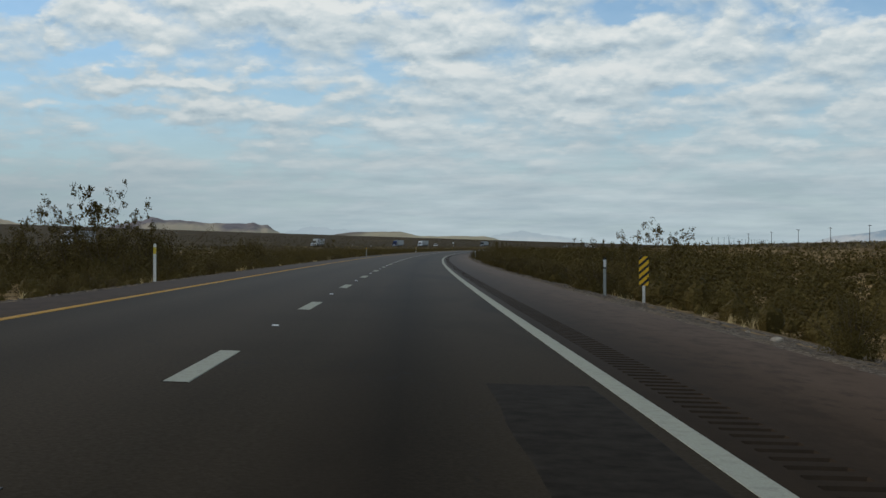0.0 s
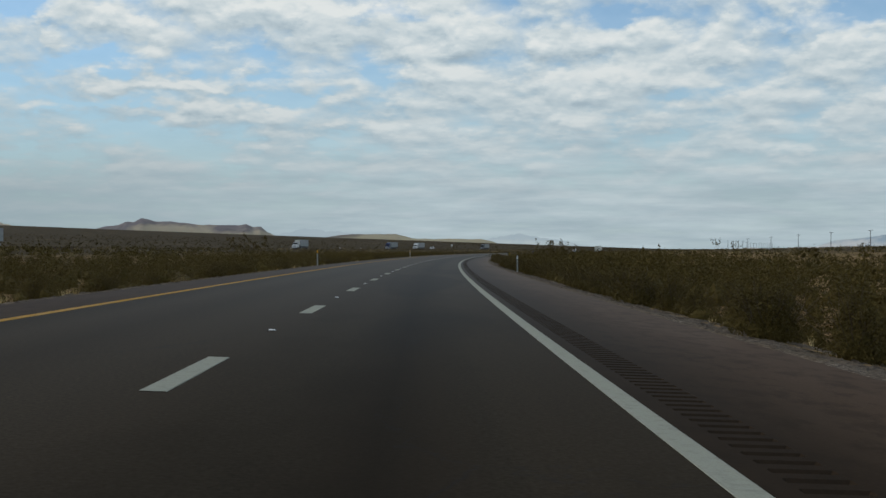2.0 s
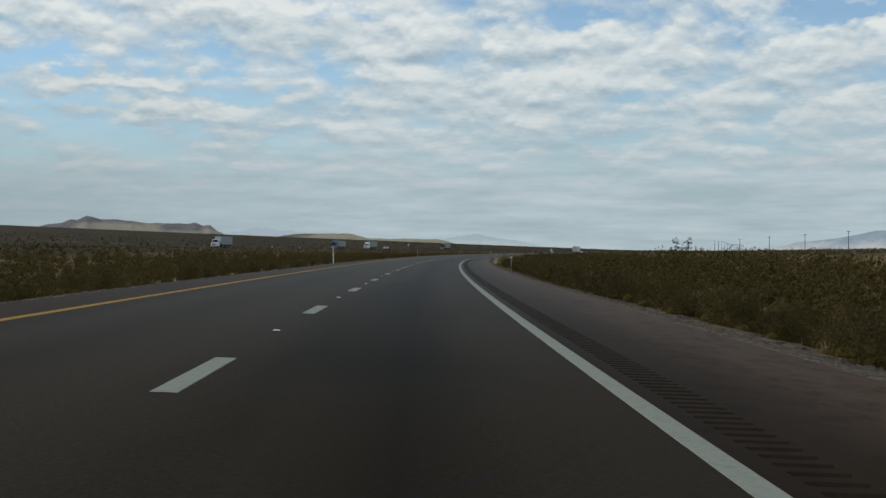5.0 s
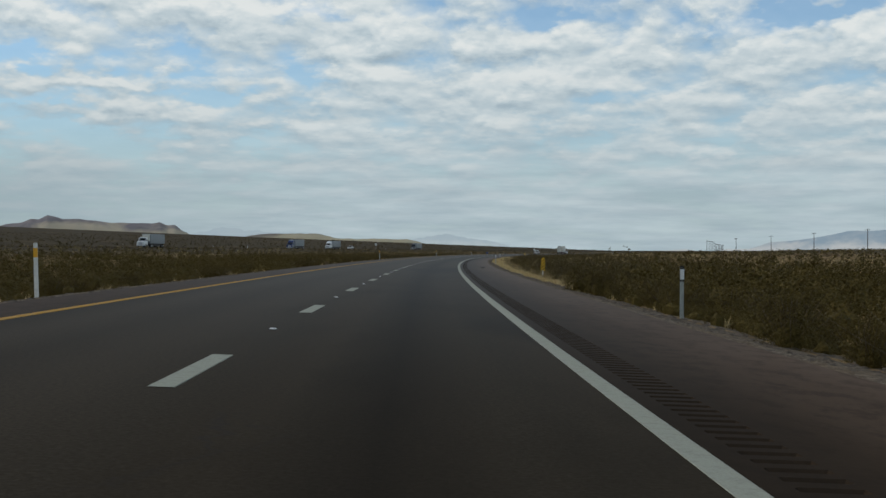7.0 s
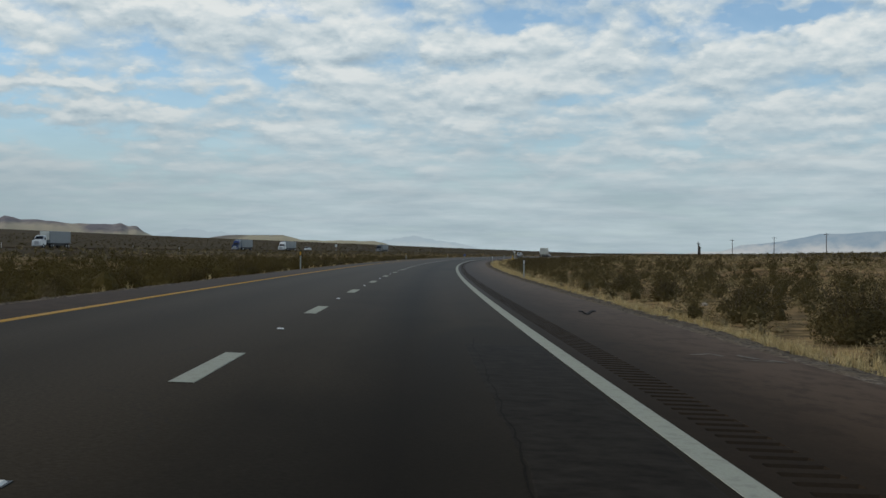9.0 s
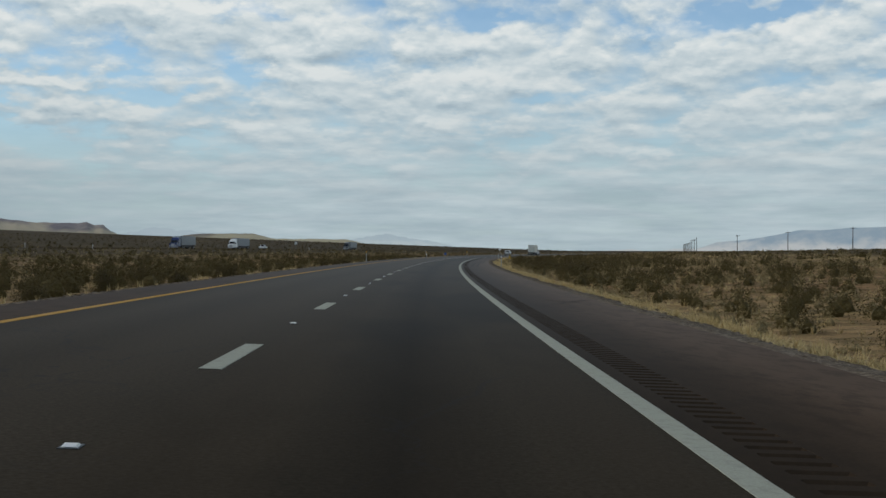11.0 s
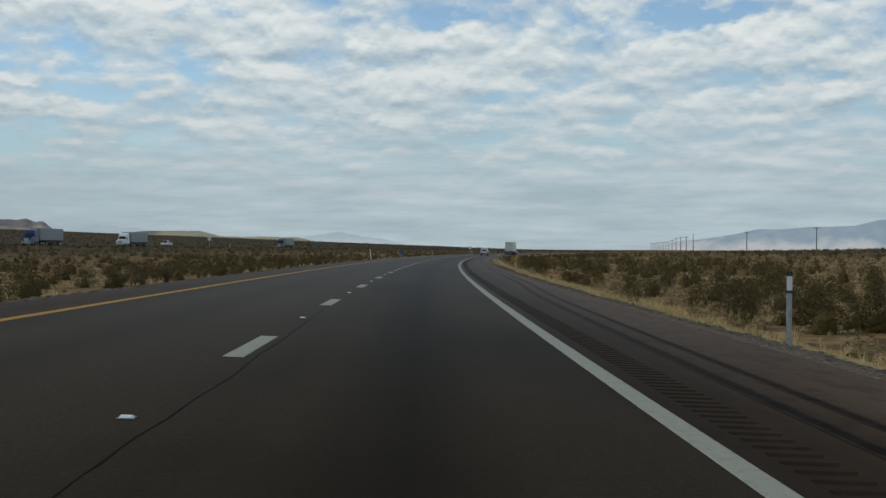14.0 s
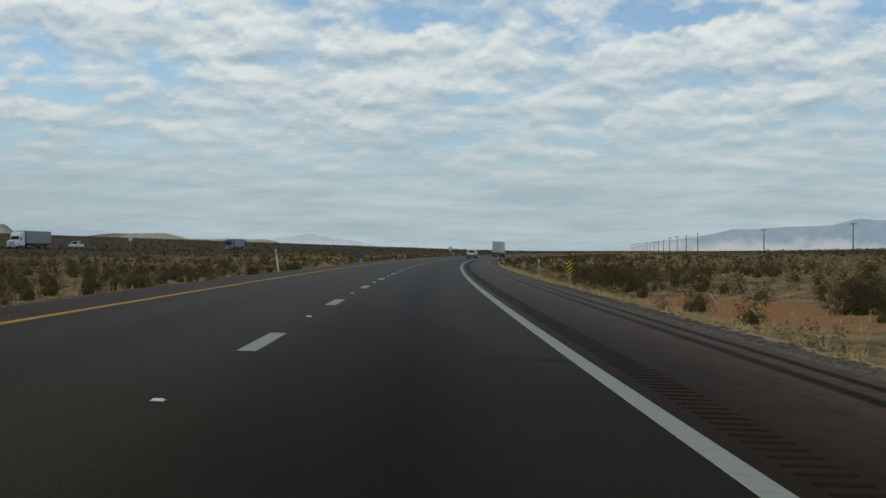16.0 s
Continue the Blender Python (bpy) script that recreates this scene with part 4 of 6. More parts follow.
def scuff(s0, d0, s1, d1, width, bow, mat, label):
    """A short tapered smear on the shoulder, bowed sideways."""
    v, f, n = [], [], 14
    across = math.atan2(d1 - d0, s1 - s0)
    for k in range(n + 1):
        t = k / n
        e = bow * math.sin(t * math.pi)
        s, d = s0 + (s1 - s0) * t - math.sin(across) * e, d0 + (d1 - d0) * t + math.cos(across) * e
        wd = width * (0.15 + math.sin(t * math.pi) ** 0.6) * random.uniform(0.75, 1.15)
        for q in (-wd, wd):
            v.append(on_road(s - math.sin(across) * q, d + math.cos(across) * q, 0.0015)[:])
        if k:
            f.append((2 * k - 2, 2 * k - 1, 2 * k + 1, 2 * k))
    ob = new("scuff_mark", mesh_of("scuff_mark", v, f, [mat]))
    return tagged(ob, label, "road stain", kind="structure")


for q in ((434.7, 5.45, 434.1, 6.05, 0.05, 0.05), (436.9, 6.65, 433.9, 5.5, 0.04, 0.06), (433.9, 5.5, 431.9, 4.95, 0.035, -0.08), (435.1, 5.15, 434.8, 5.3, 0.05, 0.0),
          (429.95, 5.35, 429.65, 5.5, 0.05, 0.0), (427.6, 4.5, 427.5, 4.72, 0.03, 0.0), (428.4, 4.85, 428.1, 4.95, 0.03, 0.0)):
    scuff(*q, M_SMEAR, "short dark rubber scuff on the shoulder")
M_CHALK = simple("faint_pale_marking", (0.19, 0.172, 0.135), 0.9, 0, 0.35, 9)
for q in ((345.6, 5.4, 345.9, 5.75, 0.035, 0.03), (345.9, 5.75, 345.5, 5.85, 0.03, 0.0), (345.85, 6.1, 345.2, 6.3, 0.04, 0.05), (345.2, 6.3, 344.85, 6.45, 0.035, -0.03), (345.1, 5.95, 344.9, 6.5, 0.03, 0.04)):
    scuff(*q, M_CHALK, "faint pale paint scribble on the shoulder")

# a strip of shed tyre tread on the shoulder
bm = bmesh.new()
cols = []
for i in range(9):
    a = i / 8
    x, z = -0.42 + 0.84 * a, 0.012 + 0.10 * abs(a - 0.45) ** 1.5 + 0.02 * math.sin(9 * a)
    cols.append([bm.verts.new((x, -0.09 + 0.05 * math.sin(4 * a), z)), bm.verts.new((x, 0.09 + 0.04 * math.sin(5 * a), z + 0.012)),
                 bm.verts.new((x, 0.085 + 0.04 * math.sin(5 * a), z + 0.03)), bm.verts.new((x, -0.085 + 0.05 * math.sin(4 * a), z + 0.022))])
for a, b in zip(cols, cols[1:]):
    for i in range(4):
        j = (i + 1) % 4
        bm.faces.new((a[i], a[j], b[j], b[i]))
bm.faces.new(cols[0][::-1])
bm.faces.new(cols[-1])
for v in bm.verts:
    v.co = Vector((v.co.x * 0.42, v.co.y * 0.6, v.co.z * 1.1))
tread = part("tyre_tread", bm, M_RUBBER)
tread.matrix_basis = on_asphalt(356.6, 5.5, -0.004, 20)
tagged(tread, "torn curl of black tyre tread on the shoulder", "tyre scrap")


def stone(size, seed):
    bm = bmesh.new()
    bmesh.ops.create_icosphere(bm, subdivisions=2, radius=size)
    for v in bm.verts:
        n = noise.noise(v.co * (2.2 / size) + Vector((seed, 0, 0)))
        v.co *= 1 + 0.35 * n
        v.co.z *= 0.62
    return bm


for s, d, r in ((18.9, 7.25, 0.10), (21.5, 7.5, 0.05), (88.5, 8.3, 0.12), (339, 7.6, 0.07), (612, 9.5, 0.10), (496.5, 7.7, 0.13), (379.1, 12.8, 0.16)):
    ob = part("stone", stone(r, s), M_STONE)
    x, y = plan(s, d)
    ob.matrix_basis = pose(float(x), float(y), ground_at(s, d) + r * 0.3, 0, 0, s * 37)
    tagged(ob, "pale angular stone on the gravel verge", "stone", "loose stones on the verge")

# ---------------------------------------------------------------- utility poles


def utility_pole(height, arm):
    thing = tagged(new("utility_pole"), "weathered wooden utility pole" + (" with a crossarm" if arm else " without a crossarm"), "utility pole", "utility poles across the desert")
    bm = bmesh.new()
    tube(bm, (0, 0, -1), (0, 0, height), 0.20, 0.13, 10)
    part("pole", bm, M_WOOD, thing, smooth=True)
    if arm:
        bm = bmesh.new()
        box(bm, -1.25, -0.06, height - 0.55, 1.25, 0.06, height - 0.40, 0.01)
        part("crossarm", bm, M_WOOD, thing)
        for s in (-1, 1):
            bm = bmesh.new()
            tube(bm, (s * 0.7, -0.07, height - 0.55), (0, -0.13, height - 1.25), 0.02, 0.02, 6)
            part("brace", bm, M_STEEL, thing)
        for x in (-1.15, -0.6, 0.6, 1.15):
            bm = bmesh.new()
            tube(bm, (x, 0, height - 0.40), (x, 0, height - 0.22), 0.05, 0.035, 8)
            part("insulator", bm, M_STEEL, thing, "small ceramic insulator")
    return thing


pole_arm, pole_bare = utility_pole(9.6, True), utility_pole(9.4, False)
used = {}
for i in range(-7, 19):
    y = 885.8 + i * 72.6
    x = 252.6 + (y - 885.8) * 0.045
    if i > 3:
        # past the bare pole the line bends towards the road
        x, y = 262.4 + (i - 3) * 73 * math.sin(0.312), 1103.6 + (i - 3) * 73 * math.cos(0.312)
    # nearest point of the road's line gives the ground under the pole
    k = int(np.argmin((LINE_X - x) ** 2 + (LINE_Y - y) ** 2))
    s, a = LINE_S[k], LINE_H[k]
    d = (x - LINE_X[k]) * math.cos(a) - (y - LINE_Y[k]) * math.sin(a)
    z = min(ground_at(s, d), 3.4)
    kind = pole_bare if i == 3 else pole_arm
    m = pose(x, y, z, 0, 0, -2.6)
    if kind in used:
        copy_thing(kind, m)
    else:
        kind.matrix_basis = m
        used[kind] = 1

# ---------------------------------------------------------------- road signs far off


def plate_sign(label, w2, h, z0, mat, diamond=False):
    thing = tagged(new("road_sign"), label, "road sign")
    bm = bmesh.new()
    box(bm, -0.04, 0, -0.2, 0.04, 0.05, z0 + h * 0.8)
    part("post", bm, M_STEEL, thing)
    bm = bmesh.new()
    if diamond:
        vs = box(bm, -w2, -0.02, -w2, w2, -0.005, w2)
        bmesh.ops.transform(bm, matrix=Matrix.Translation((0, 0, z0 + w2 * 1.4)) @ pose(0, 0, 0, 0, 45, 0), verts=bm.verts[:])
    else:
        box(bm, -w2, -0.02, z0, w2, -0.005, z0 + h, 0.004)
    part("plate", bm, mat, thing)
    return thing


sg = plate_sign("white road sign plate on a steel post", 0.5, 1.1, 2.4, M_SIGN_WHITE)
sg.matrix_basis = pose(32.7, 911.4, ground_at(898.3, -87.2), 0, 0, 0)
sg = plate_sign("pale diamond road sign on a steel post", 0.42, 0.84, 1.6, M_SIGN_WHITE, True)
sg.matrix_basis = stand(903.9, -7.6)
sg = plate_sign("small blue road sign on a steel post", 0.30, 0.6, 0.6, M_SIGN_BLUE)
sg.matrix_basis = stand(742, -9.5)

# ---------------------------------------------------------------- vehicles
M_PAINT_WHITE = simple("white_vehicle_paint", (0.78, 0.78, 0.765), 0.25, 0, 0.05, 3)
M_PAINT_BLUE = simple("dark_blue_vehicle_paint", (0.02, 0.035, 0.12), 0.25, 0, 0.1, 3)
M_PAINT_DARK = simple("dark_grey_vehicle_paint", (0.03, 0.035, 0.04), 0.3, 0, 0.1, 3)
M_BOX_GREY = simple("pale_grey_trailer_panels", (0.27, 0.29, 0.30), 0.4, 0, 0.08, 1.5)
M_BOX_WHITE = simple("cream_trailer_panels", (0.76, 0.74, 0.65), 0.45, 0, 0.08, 1.5)
M_GLASS_DARK = simple("tinted_window_glass", (0.012, 0.014, 0.017), 0.06, 0, 0.05)
M_RIM = simple("wheel_rim_metal", (0.45, 0.45, 0.46), 0.35, 0.8, 0.1)
M_LAMP_RED = simple("red_lamp_lens", (0.35, 0.01, 0.01), 0.2)
M_LAMP_CLEAR = simple("clear_lamp_lens", (0.75, 0.75, 0.72), 0.15)
M_CHASSIS = simple("chassis_black", (0.025, 0.025, 0.026), 0.6)


def wheel(parent, x, y, r, width):
    bm = bmesh.new()
    tube(bm, (x - width / 2, y, r), (x + width / 2, y, r), r, r, 20)
    es = [e for e in bm.edges if len(e.link_faces) == 2 and e.calc_face_angle() > 1]
    bmesh.ops.bevel(bm, geom=es, offset=r * 0.09, segments=2, affect="EDGES", profile=0.5)
    w_ob = part("wheel", bm, M_RUBBER, parent, smooth=False)
    bm = bmesh.new()
    o = math.copysign(width / 2 + 0.006, x)
    tube(bm, (x + o - math.copysign(0.05, x), y, r), (x + o, y, r), r * 0.6, r * 0.52, 14)
    part("rim", bm, M_RIM, w_ob, "metal rim")


def profile_body(name, prof, half, mat, parent, taper=None, bevel=0.04, label=""):
    """A body from a side profile (y, z) pushed out to both sides; taper(z) narrows it."""
    bm = bmesh.new()
    sides = []
    for sx in (-1, 1):
        sides.append([bm.verts.new((sx * half * (taper(z) if taper else 1), y, z)) for y, z in prof])
    bm.faces.new(sides[0])
    bm.faces.new(sides[1][::-1])
    for i in range(len(prof)):
        j = (i + 1) % len(prof)
        bm.faces.new((sides[0][j], sides[0][i], sides[1][i], sides[1][j]))
    bmesh.ops.recalc_face_normals(bm, faces=bm.faces[:])
    if bevel:
        bmesh.ops.bevel(bm, geom=bm.edges[:], offset=bevel, segments=2, affect="EDGES", profile=0.5)
    return part(name, bm, mat, parent, label)


def quad_part(name, corners, thick, mat, parent, label=""):
    bm = bmesh.new()
    a, b, c, d = [Vector(q) for q in corners]
    nrm = (b - a).cross(d - a).normalized() * thick
    lo = [bm.verts.new(q) for q in (a, b, c, d)]
    hi = [bm.verts.new(q + nrm) for q in (a, b, c, d)]
    bm.faces.new(lo[::-1])
    bm.faces.new(hi)
    for i in range(4):
        j = (i + 1) % 4
        bm.faces.new((lo[i], lo[j], hi[j], hi[i]))
    return part(name, bm, mat, parent, label)


def articulated_truck(cab_mat, cab_word, box_mat, box_word, length=14.6, day_cab=False):
    """Tractor with sleeper cab and box trailer; +y is ahead, the front bumper at y = 0."""
    thing = tagged(new("articulated_truck"), f"{cab_word} tractor unit pulling a {box_word} box trailer", "truck", "trucks on the far carriageway")
    rear = [(-2.45, 2.95), (-3.1, 3.0), (-3.2, 2.9), (-3.2, 0.75)] if day_cab else [(-2.6, 3.55), (-4.4, 3.85), (-4.6, 3.7), (-4.6, 0.75)]
    cab = profile_body("cab", [(0, 0.55), (0, 1.25), (-0.15, 1.75), (-1.55, 1.95), (-2.0, 2.85), *rear], 1.18, cab_mat, thing,
                       lambda z: 1.0 if z < 1.3 else (0.92 if z > 3 else 0.98))
    quad_part("windscreen", [(1.0, -1.55, 2.03), (-1.0, -1.55, 2.03), (-0.95, -1.92, 2.78), (0.95, -1.92, 2.78)], 0.02, M_GLASS_DARK, cab, "dark windscreen")
    for s in (-1, 1):
        quad_part("side_window", [(s * 1.172, -1.9, 2.0), (s * 1.172, -2.8, 2.0), (s * 1.13, -2.8, 2.65), (s * 1.13, -2.15, 2.65)], 0.012 * s, M_GLASS_DARK, cab, "dark side window")
        bm = bmesh.new()
        box(bm, s * 0.95 - 0.16, -0.02, 0.85, s * 0.95 + 0.16, 0.035, 1.08, 0.02)
        part("headlight", bm, M_LAMP_CLEAR, cab, "clear headlight")
        bm = bmesh.new()
        box(bm, s * 1.42 - 0.09, -1.75, 1.9, s * 1.42 + 0.09, -1.65, 2.5, 0.02)
        tube(bm, (s * 1.12, -1.8, 2.4), (s * 1.42, -1.7, 2.4), 0.02, 0.02, 6)
        part("mirror", bm, M_BLACK, cab, "black mirror")
        bm = bmesh.new()
        tube(bm, (s * 1.0, -3.4 if day_cab else -4.75, 0.9), (s * 1.0, -3.4 if day_cab else -4.75, 3.4), 0.07, 0.07, 8)
        part("exhaust_stack", bm, M_RIM, thing, "chrome exhaust stack")
    bm = bmesh.new()
    box(bm, -0.6, -0.03, 0.75, 0.6, 0.03, 1.6, 0.02)
    part("grille", bm, M_RIM, cab, "chrome grille")
    bm = bmesh.new()
    box(bm, -1.2, -0.12, 0.40, 1.2, 0.14, 0.68, 0.04)
    part("bumper", bm, M_RIM, thing, "chrome bumper")
    bm = bmesh.new()
    box(bm, -0.45, -8.2, 0.62, 0.45, -0.4, 0.92)
    part("tractor_frame", bm, M_CHASSIS, thing)
    back = -5.3 - length
    bm = bmesh.new()
    box(bm, -1.29, back, 1.22, 1.29, -5.3, 4.08, 0.04)
    tr = part("trailer_box", bm, box_mat, thing, f"{box_word} trailer box")
    if day_cab:
        # added cream panel: sunlight on the trailer's front put into its colour
        bm = bmesh.new()
        box(bm, -1.1, -5.28, 1.9, 1.1, -4.75, 3.95, 0.06)
        part("refrigeration_unit", bm, M_BOX_WHITE, thing, "cream panel painted as the trailer's sunlit front")
    for s in (-1, 1):
        for k in range(1, 12):
            y = -5.3 - length * k / 12
            bm = bmesh.new()
            box(bm, s * 1.292 - 0.006, y - 0.02, 1.3, s * 1.292 + 0.006, y + 0.02, 4.0)
            part("panel_rib", bm, box_mat, tr)
        bm = bmesh.new()
        box(bm, s * 1.2 - 0.02, back + 4.2, 0.55, s * 1.2 + 0.02, -8.6, 1.15)
        part("side_skirt", bm, M_CHASSIS, thing, "dark side skirt")
    bm = bmesh.new()
    box(bm, -0.5, back + 0.1, 0.95, 0.5, -6.0, 1.22)
    part("trailer_frame", bm, M_CHASSIS, thing)
    for y in (-1.3, -5.9, -7.2, back + 1.5, back + 2.8):
        for s in (-1, 1):
            wheel(thing, s * 1.05, y, 0.51, 0.30 if y == -1.3 else 0.5)
    return thing


def box_truck_rear(box_mat):
    """Trailer seen from behind on our side, with its doors, lamps and underrun bar; the rear at y = 0."""
    thing = tagged(new("box_truck"), "white box truck with closed rear doors driving ahead", "truck")
    bm = bmesh.new()
    box(bm, -1.29, 0, 1.15, 1.29, 13.0, 4.1, 0.04)
    body = part("box", bm, box_mat, thing)
    for s in (-1, 1):
        bm = bmesh.new()
        box(bm, min(s * 0.02, s * 1.22), -0.03, 1.25, max(s * 0.02, s * 1.22), 0.0, 4.0, 0.01)
        door = part("rear_door", bm, box_mat, body)
        for x in (0.25, 0.75):
            bm = bmesh.new()
            tube(bm, (s * x, -0.05, 1.3), (s * x, -0.05, 3.95), 0.018, 0.018, 6)
            part("lock_rod", bm, M_STEEL, door, "steel locking rod")
        bm = bmesh.new()
        box(bm, s * 1.0 - 0.2, -0.04, 1.0, s * 1.0 + 0.2, 0.02, 1.13, 0.01)
        part("tail_lamp", bm, M_LAMP_RED, thing, "red tail lamp")
        bm = bmesh.new()
        box(bm, s * 1.0 - 0.28, 0.55, 0.25, s * 1.0 + 0.28, 0.57, 0.95)
        part("mud_flap", bm, M_RUBBER, thing, "black mud flap")
    bm = bmesh.new()
    box(bm, -1.2, 0.0, 0.5, 1.2, 0.1, 0.62, 0.01)
    for s in (-0.6, 0.6):
        box(bm, s - 0.05, 0.02, 0.6, s + 0.05, 0.1, 1.15)
    part("underrun_bar", bm, M_STEEL, thing, "steel underrun bar")
    bm = bmesh.new()
    box(bm, -0.5, 0.2, 0.85, 0.5, 17.5, 1.15)
    part("chassis", bm, M_CHASSIS, thing)
    profile_body("cab", [(17.6, 0.6), (17.6, 1.7), (16.6, 2.0), (16.2, 3.2), (13.9, 3.8), (13.6, 3.7), (13.6, 0.8)], 1.18, M_PAINT_WHITE, thing)
    for y in (1.3, 2.6, 11.4, 12.7, 16.6):
        for s in (-1, 1):
            wheel(thing, s * 1.02, y, 0.51, 0.45)
    return thing


def car(kind, mat, label, category):
    """A car with its bonnet ahead (+y); the rear bumper at y = 0."""
    thing = tagged(new(kind), label, category)
    if kind == "suv":
        L, W, H, belt = 4.7, 0.93, 1.72, 1.05
        low = [(0.05, 0.45), (0.0, 0.9), (0.08, belt), (3.5, belt - 0.02), (4.55, 0.92), (4.7, 0.75), (4.66, 0.38), (0.2, 0.32)]
        top = [(0.10, belt - 0.03), (0.28, H - 0.12), (0.55, H), (2.4, H), (2.75, H - 0.08), (3.55, belt - 0.04)]
        rear = [(-0.66, 0.105, 1.10), (0.66, 0.105, 1.10), (0.58, 0.26, 1.54), (-0.58, 0.26, 1.54)]
        front = [(0.68, 3.50, 1.06), (-0.68, 3.50, 1.06), (-0.6, 2.83, 1.60), (0.6, 2.83, 1.60)]
    elif kind == "pickup_truck":
        L, W, H, belt = 5.5, 0.98, 1.85, 1.12
        low = [(0.0, 0.6), (0.0, 1.1), (1.75, 1.12), (4.2, belt), (5.35, 1.05), (5.5, 0.85), (5.46, 0.45), (0.15, 0.5)]
        top = [(1.85, belt - 0.03), (1.95, H - 0.05), (2.2, H), (3.3, H), (3.5, H - 0.05), (4.2, belt - 0.02)]
        rear = [(-0.7, 1.86, 1.2), (0.7, 1.86, 1.2), (0.64, 1.96, 1.72), (-0.64, 1.96, 1.72)]
        front = [(0.74, 4.14, 1.16), (-0.74, 4.14, 1.16), (-0.66, 3.55, 1.76), (0.66, 3.55, 1.76)]
    else:
        L, W, H, belt = 4.8, 0.91, 1.46, 0.92
        low = [(0.0, 0.5), (0.02, 0.9), (0.9, 0.96), (3.4, belt), (4.6, 0.72), (4.8, 0.55), (4.75, 0.3), (0.15, 0.3)]
        top = [(0.5, belt), (1.3, H - 0.08), (1.7, H), (2.5, H), (2.8, H - 0.05), (3.6, belt - 0.04)]
        rear = [(-0.66, 0.60, 0.99), (0.66, 0.60, 0.99), (0.56, 1.22, 1.36), (-0.56, 1.22, 1.36)]
        front = [(0.68, 3.52, 0.95), (-0.68, 3.52, 0.95), (-0.58, 2.88, 1.36), (0.58, 2.88, 1.36)]
    body = profile_body("body", low, W, mat, thing, lambda z: 0.93 if z < 0.5 else 1.0, 0.05)
    roof = profile_body("cabin", top, W * 0.95, mat, thing, lambda z: 1.0 if z < belt + 0.1 else 0.84, 0.05)
    quad_part("rear_window", rear, 0.02, M_GLASS_DARK, roof, "dark rear window")
    quad_part("windscreen", front, 0.02, M_GLASS_DARK, roof, "dark windscreen")
    for s in (-1, 1):
        y0, y1 = top[0][0] + 0.35, top[-1][0] - 0.45
        z0, z1 = belt + 0.05, H - 0.14
        xw, xt = W * 0.953, W * 0.83
        quad_part("side_window", [(s * xw, y0, z0), (s * xw, y1, z0), (s * xt, y1 - 0.4, z1), (s * xt, y0 + 0.1, z1)], 0.012 * -s, M_GLASS_DARK, roof, "dark side window")
        bm = bmesh.new()
        box(bm, s * (W - 0.14) - 0.1, -0.03, 0.78, s * (W - 0.14) + 0.1, 0.1, 1.0, 0.015)
        part("tail_lamp", bm, M_LAMP_RED, body, "red tail lamp")
        bm = bmesh.new()
        box(bm, s * (W - 0.22) - 0.15, L - 0.16, 0.62, s * (W - 0.22) + 0.15, L - 0.02, 0.76, 0.02)
        part("headlight", bm, M_LAMP_CLEAR, body, "clear headlight")
        bm = bmesh.new()
        box(bm, s * (W + 0.1) - 0.1, top[-1][0] - 0.75, belt - 0.02, s * (W + 0.1) + 0.1, top[-1][0] - 0.6, belt + 0.12, 0.02)
        part("mirror", bm, mat, body)
        for y in (L * 0.19, L * 0.81):
            wheel(thing, s * (W - 0.1), y, 0.35, 0.23)
    bm = bmesh.new()
    box(bm, -W * 0.95, -0.07, 0.42, W * 0.95, 0.12, 0.62, 0.03)
    part("rear_bumper", bm, M_CHASSIS, body, "dark lower bumper")
    bm = bmesh.new()
    box(bm, -0.16, -0.036, 0.80, 0.16, 0.02, 0.92)
    part("number_plate", bm, M_REFLECT_WHITE, body, "pale number plate")
    return thing


def ours(s, d):
    return on_asphalt(s, d, 0.0)


def theirs(s, lane):
    x, y = plan(s, OPP_D + lane)
    return pose(float(x), float(y), opp_z(s), 0, 0, 180 - math.degrees(float(heading(s))))


car("suv", M_PAINT_WHITE, "white sport utility car seen from behind in the lane", "car").matrix_basis = ours(829, 1.9)
car("sedan", M_PAINT_WHITE, "white saloon car further ahead in the lane", "car").matrix_basis = ours(958, 1.9)
box_truck_rear(M_BOX_WHITE).matrix_basis = ours(925, 2.8)
articulated_truck(M_PAINT_WHITE, "white", M_BOX_GREY, "grey").matrix_basis = theirs(322, 2.0)
articulated_truck(M_PAINT_WHITE, "white", M_BOX_GREY, "grey", 13.6, True).matrix_basis = theirs(628, -1.8)
articulated_truck(M_PAINT_BLUE, "dark blue", M_BOX_GREY, "grey").matrix_basis = theirs(800, -1.8)
articulated_truck(M_PAINT_WHITE, "white", M_BOX_GREY, "grey").matrix_basis = theirs(862, -1.8)
articulated_truck(M_PAINT_DARK, "dark grey", M_BOX_GREY, "pale grey", 12.5).matrix_basis = theirs(1030, -1.8)
car("pickup_truck", M_PAINT_WHITE, "white pickup truck on the far carriageway", "car").matrix_basis = theirs(893, 2.0)

# ---------------------------------------------------------------- desert plants
rng = np.random.default_rng(11)


def leaves_at(centres, size, rng, flat=0.35):
    """One small triangle at every centre, turned at random."""
    n = len(centres)
    a = rng.normal(0, 1, (n, 3))
    a /= np.linalg.norm(a, axis=1)[:, None]
    b = np.cross(a, rng.normal(0, 1, (n, 3)))
    b /= np.linalg.norm(b, axis=1)[:, None]
    k = size * rng.uniform(0.6, 1.35, (n, 1))
    v = np.stack([centres + a * k, centres - a * k * 0.5 + b * k * 0.62, centres - a * k * 0.5 - b * k * 0.62], 1)
    return v.reshape(-1, 3), np.arange(n * 3).reshape(-1, 3)


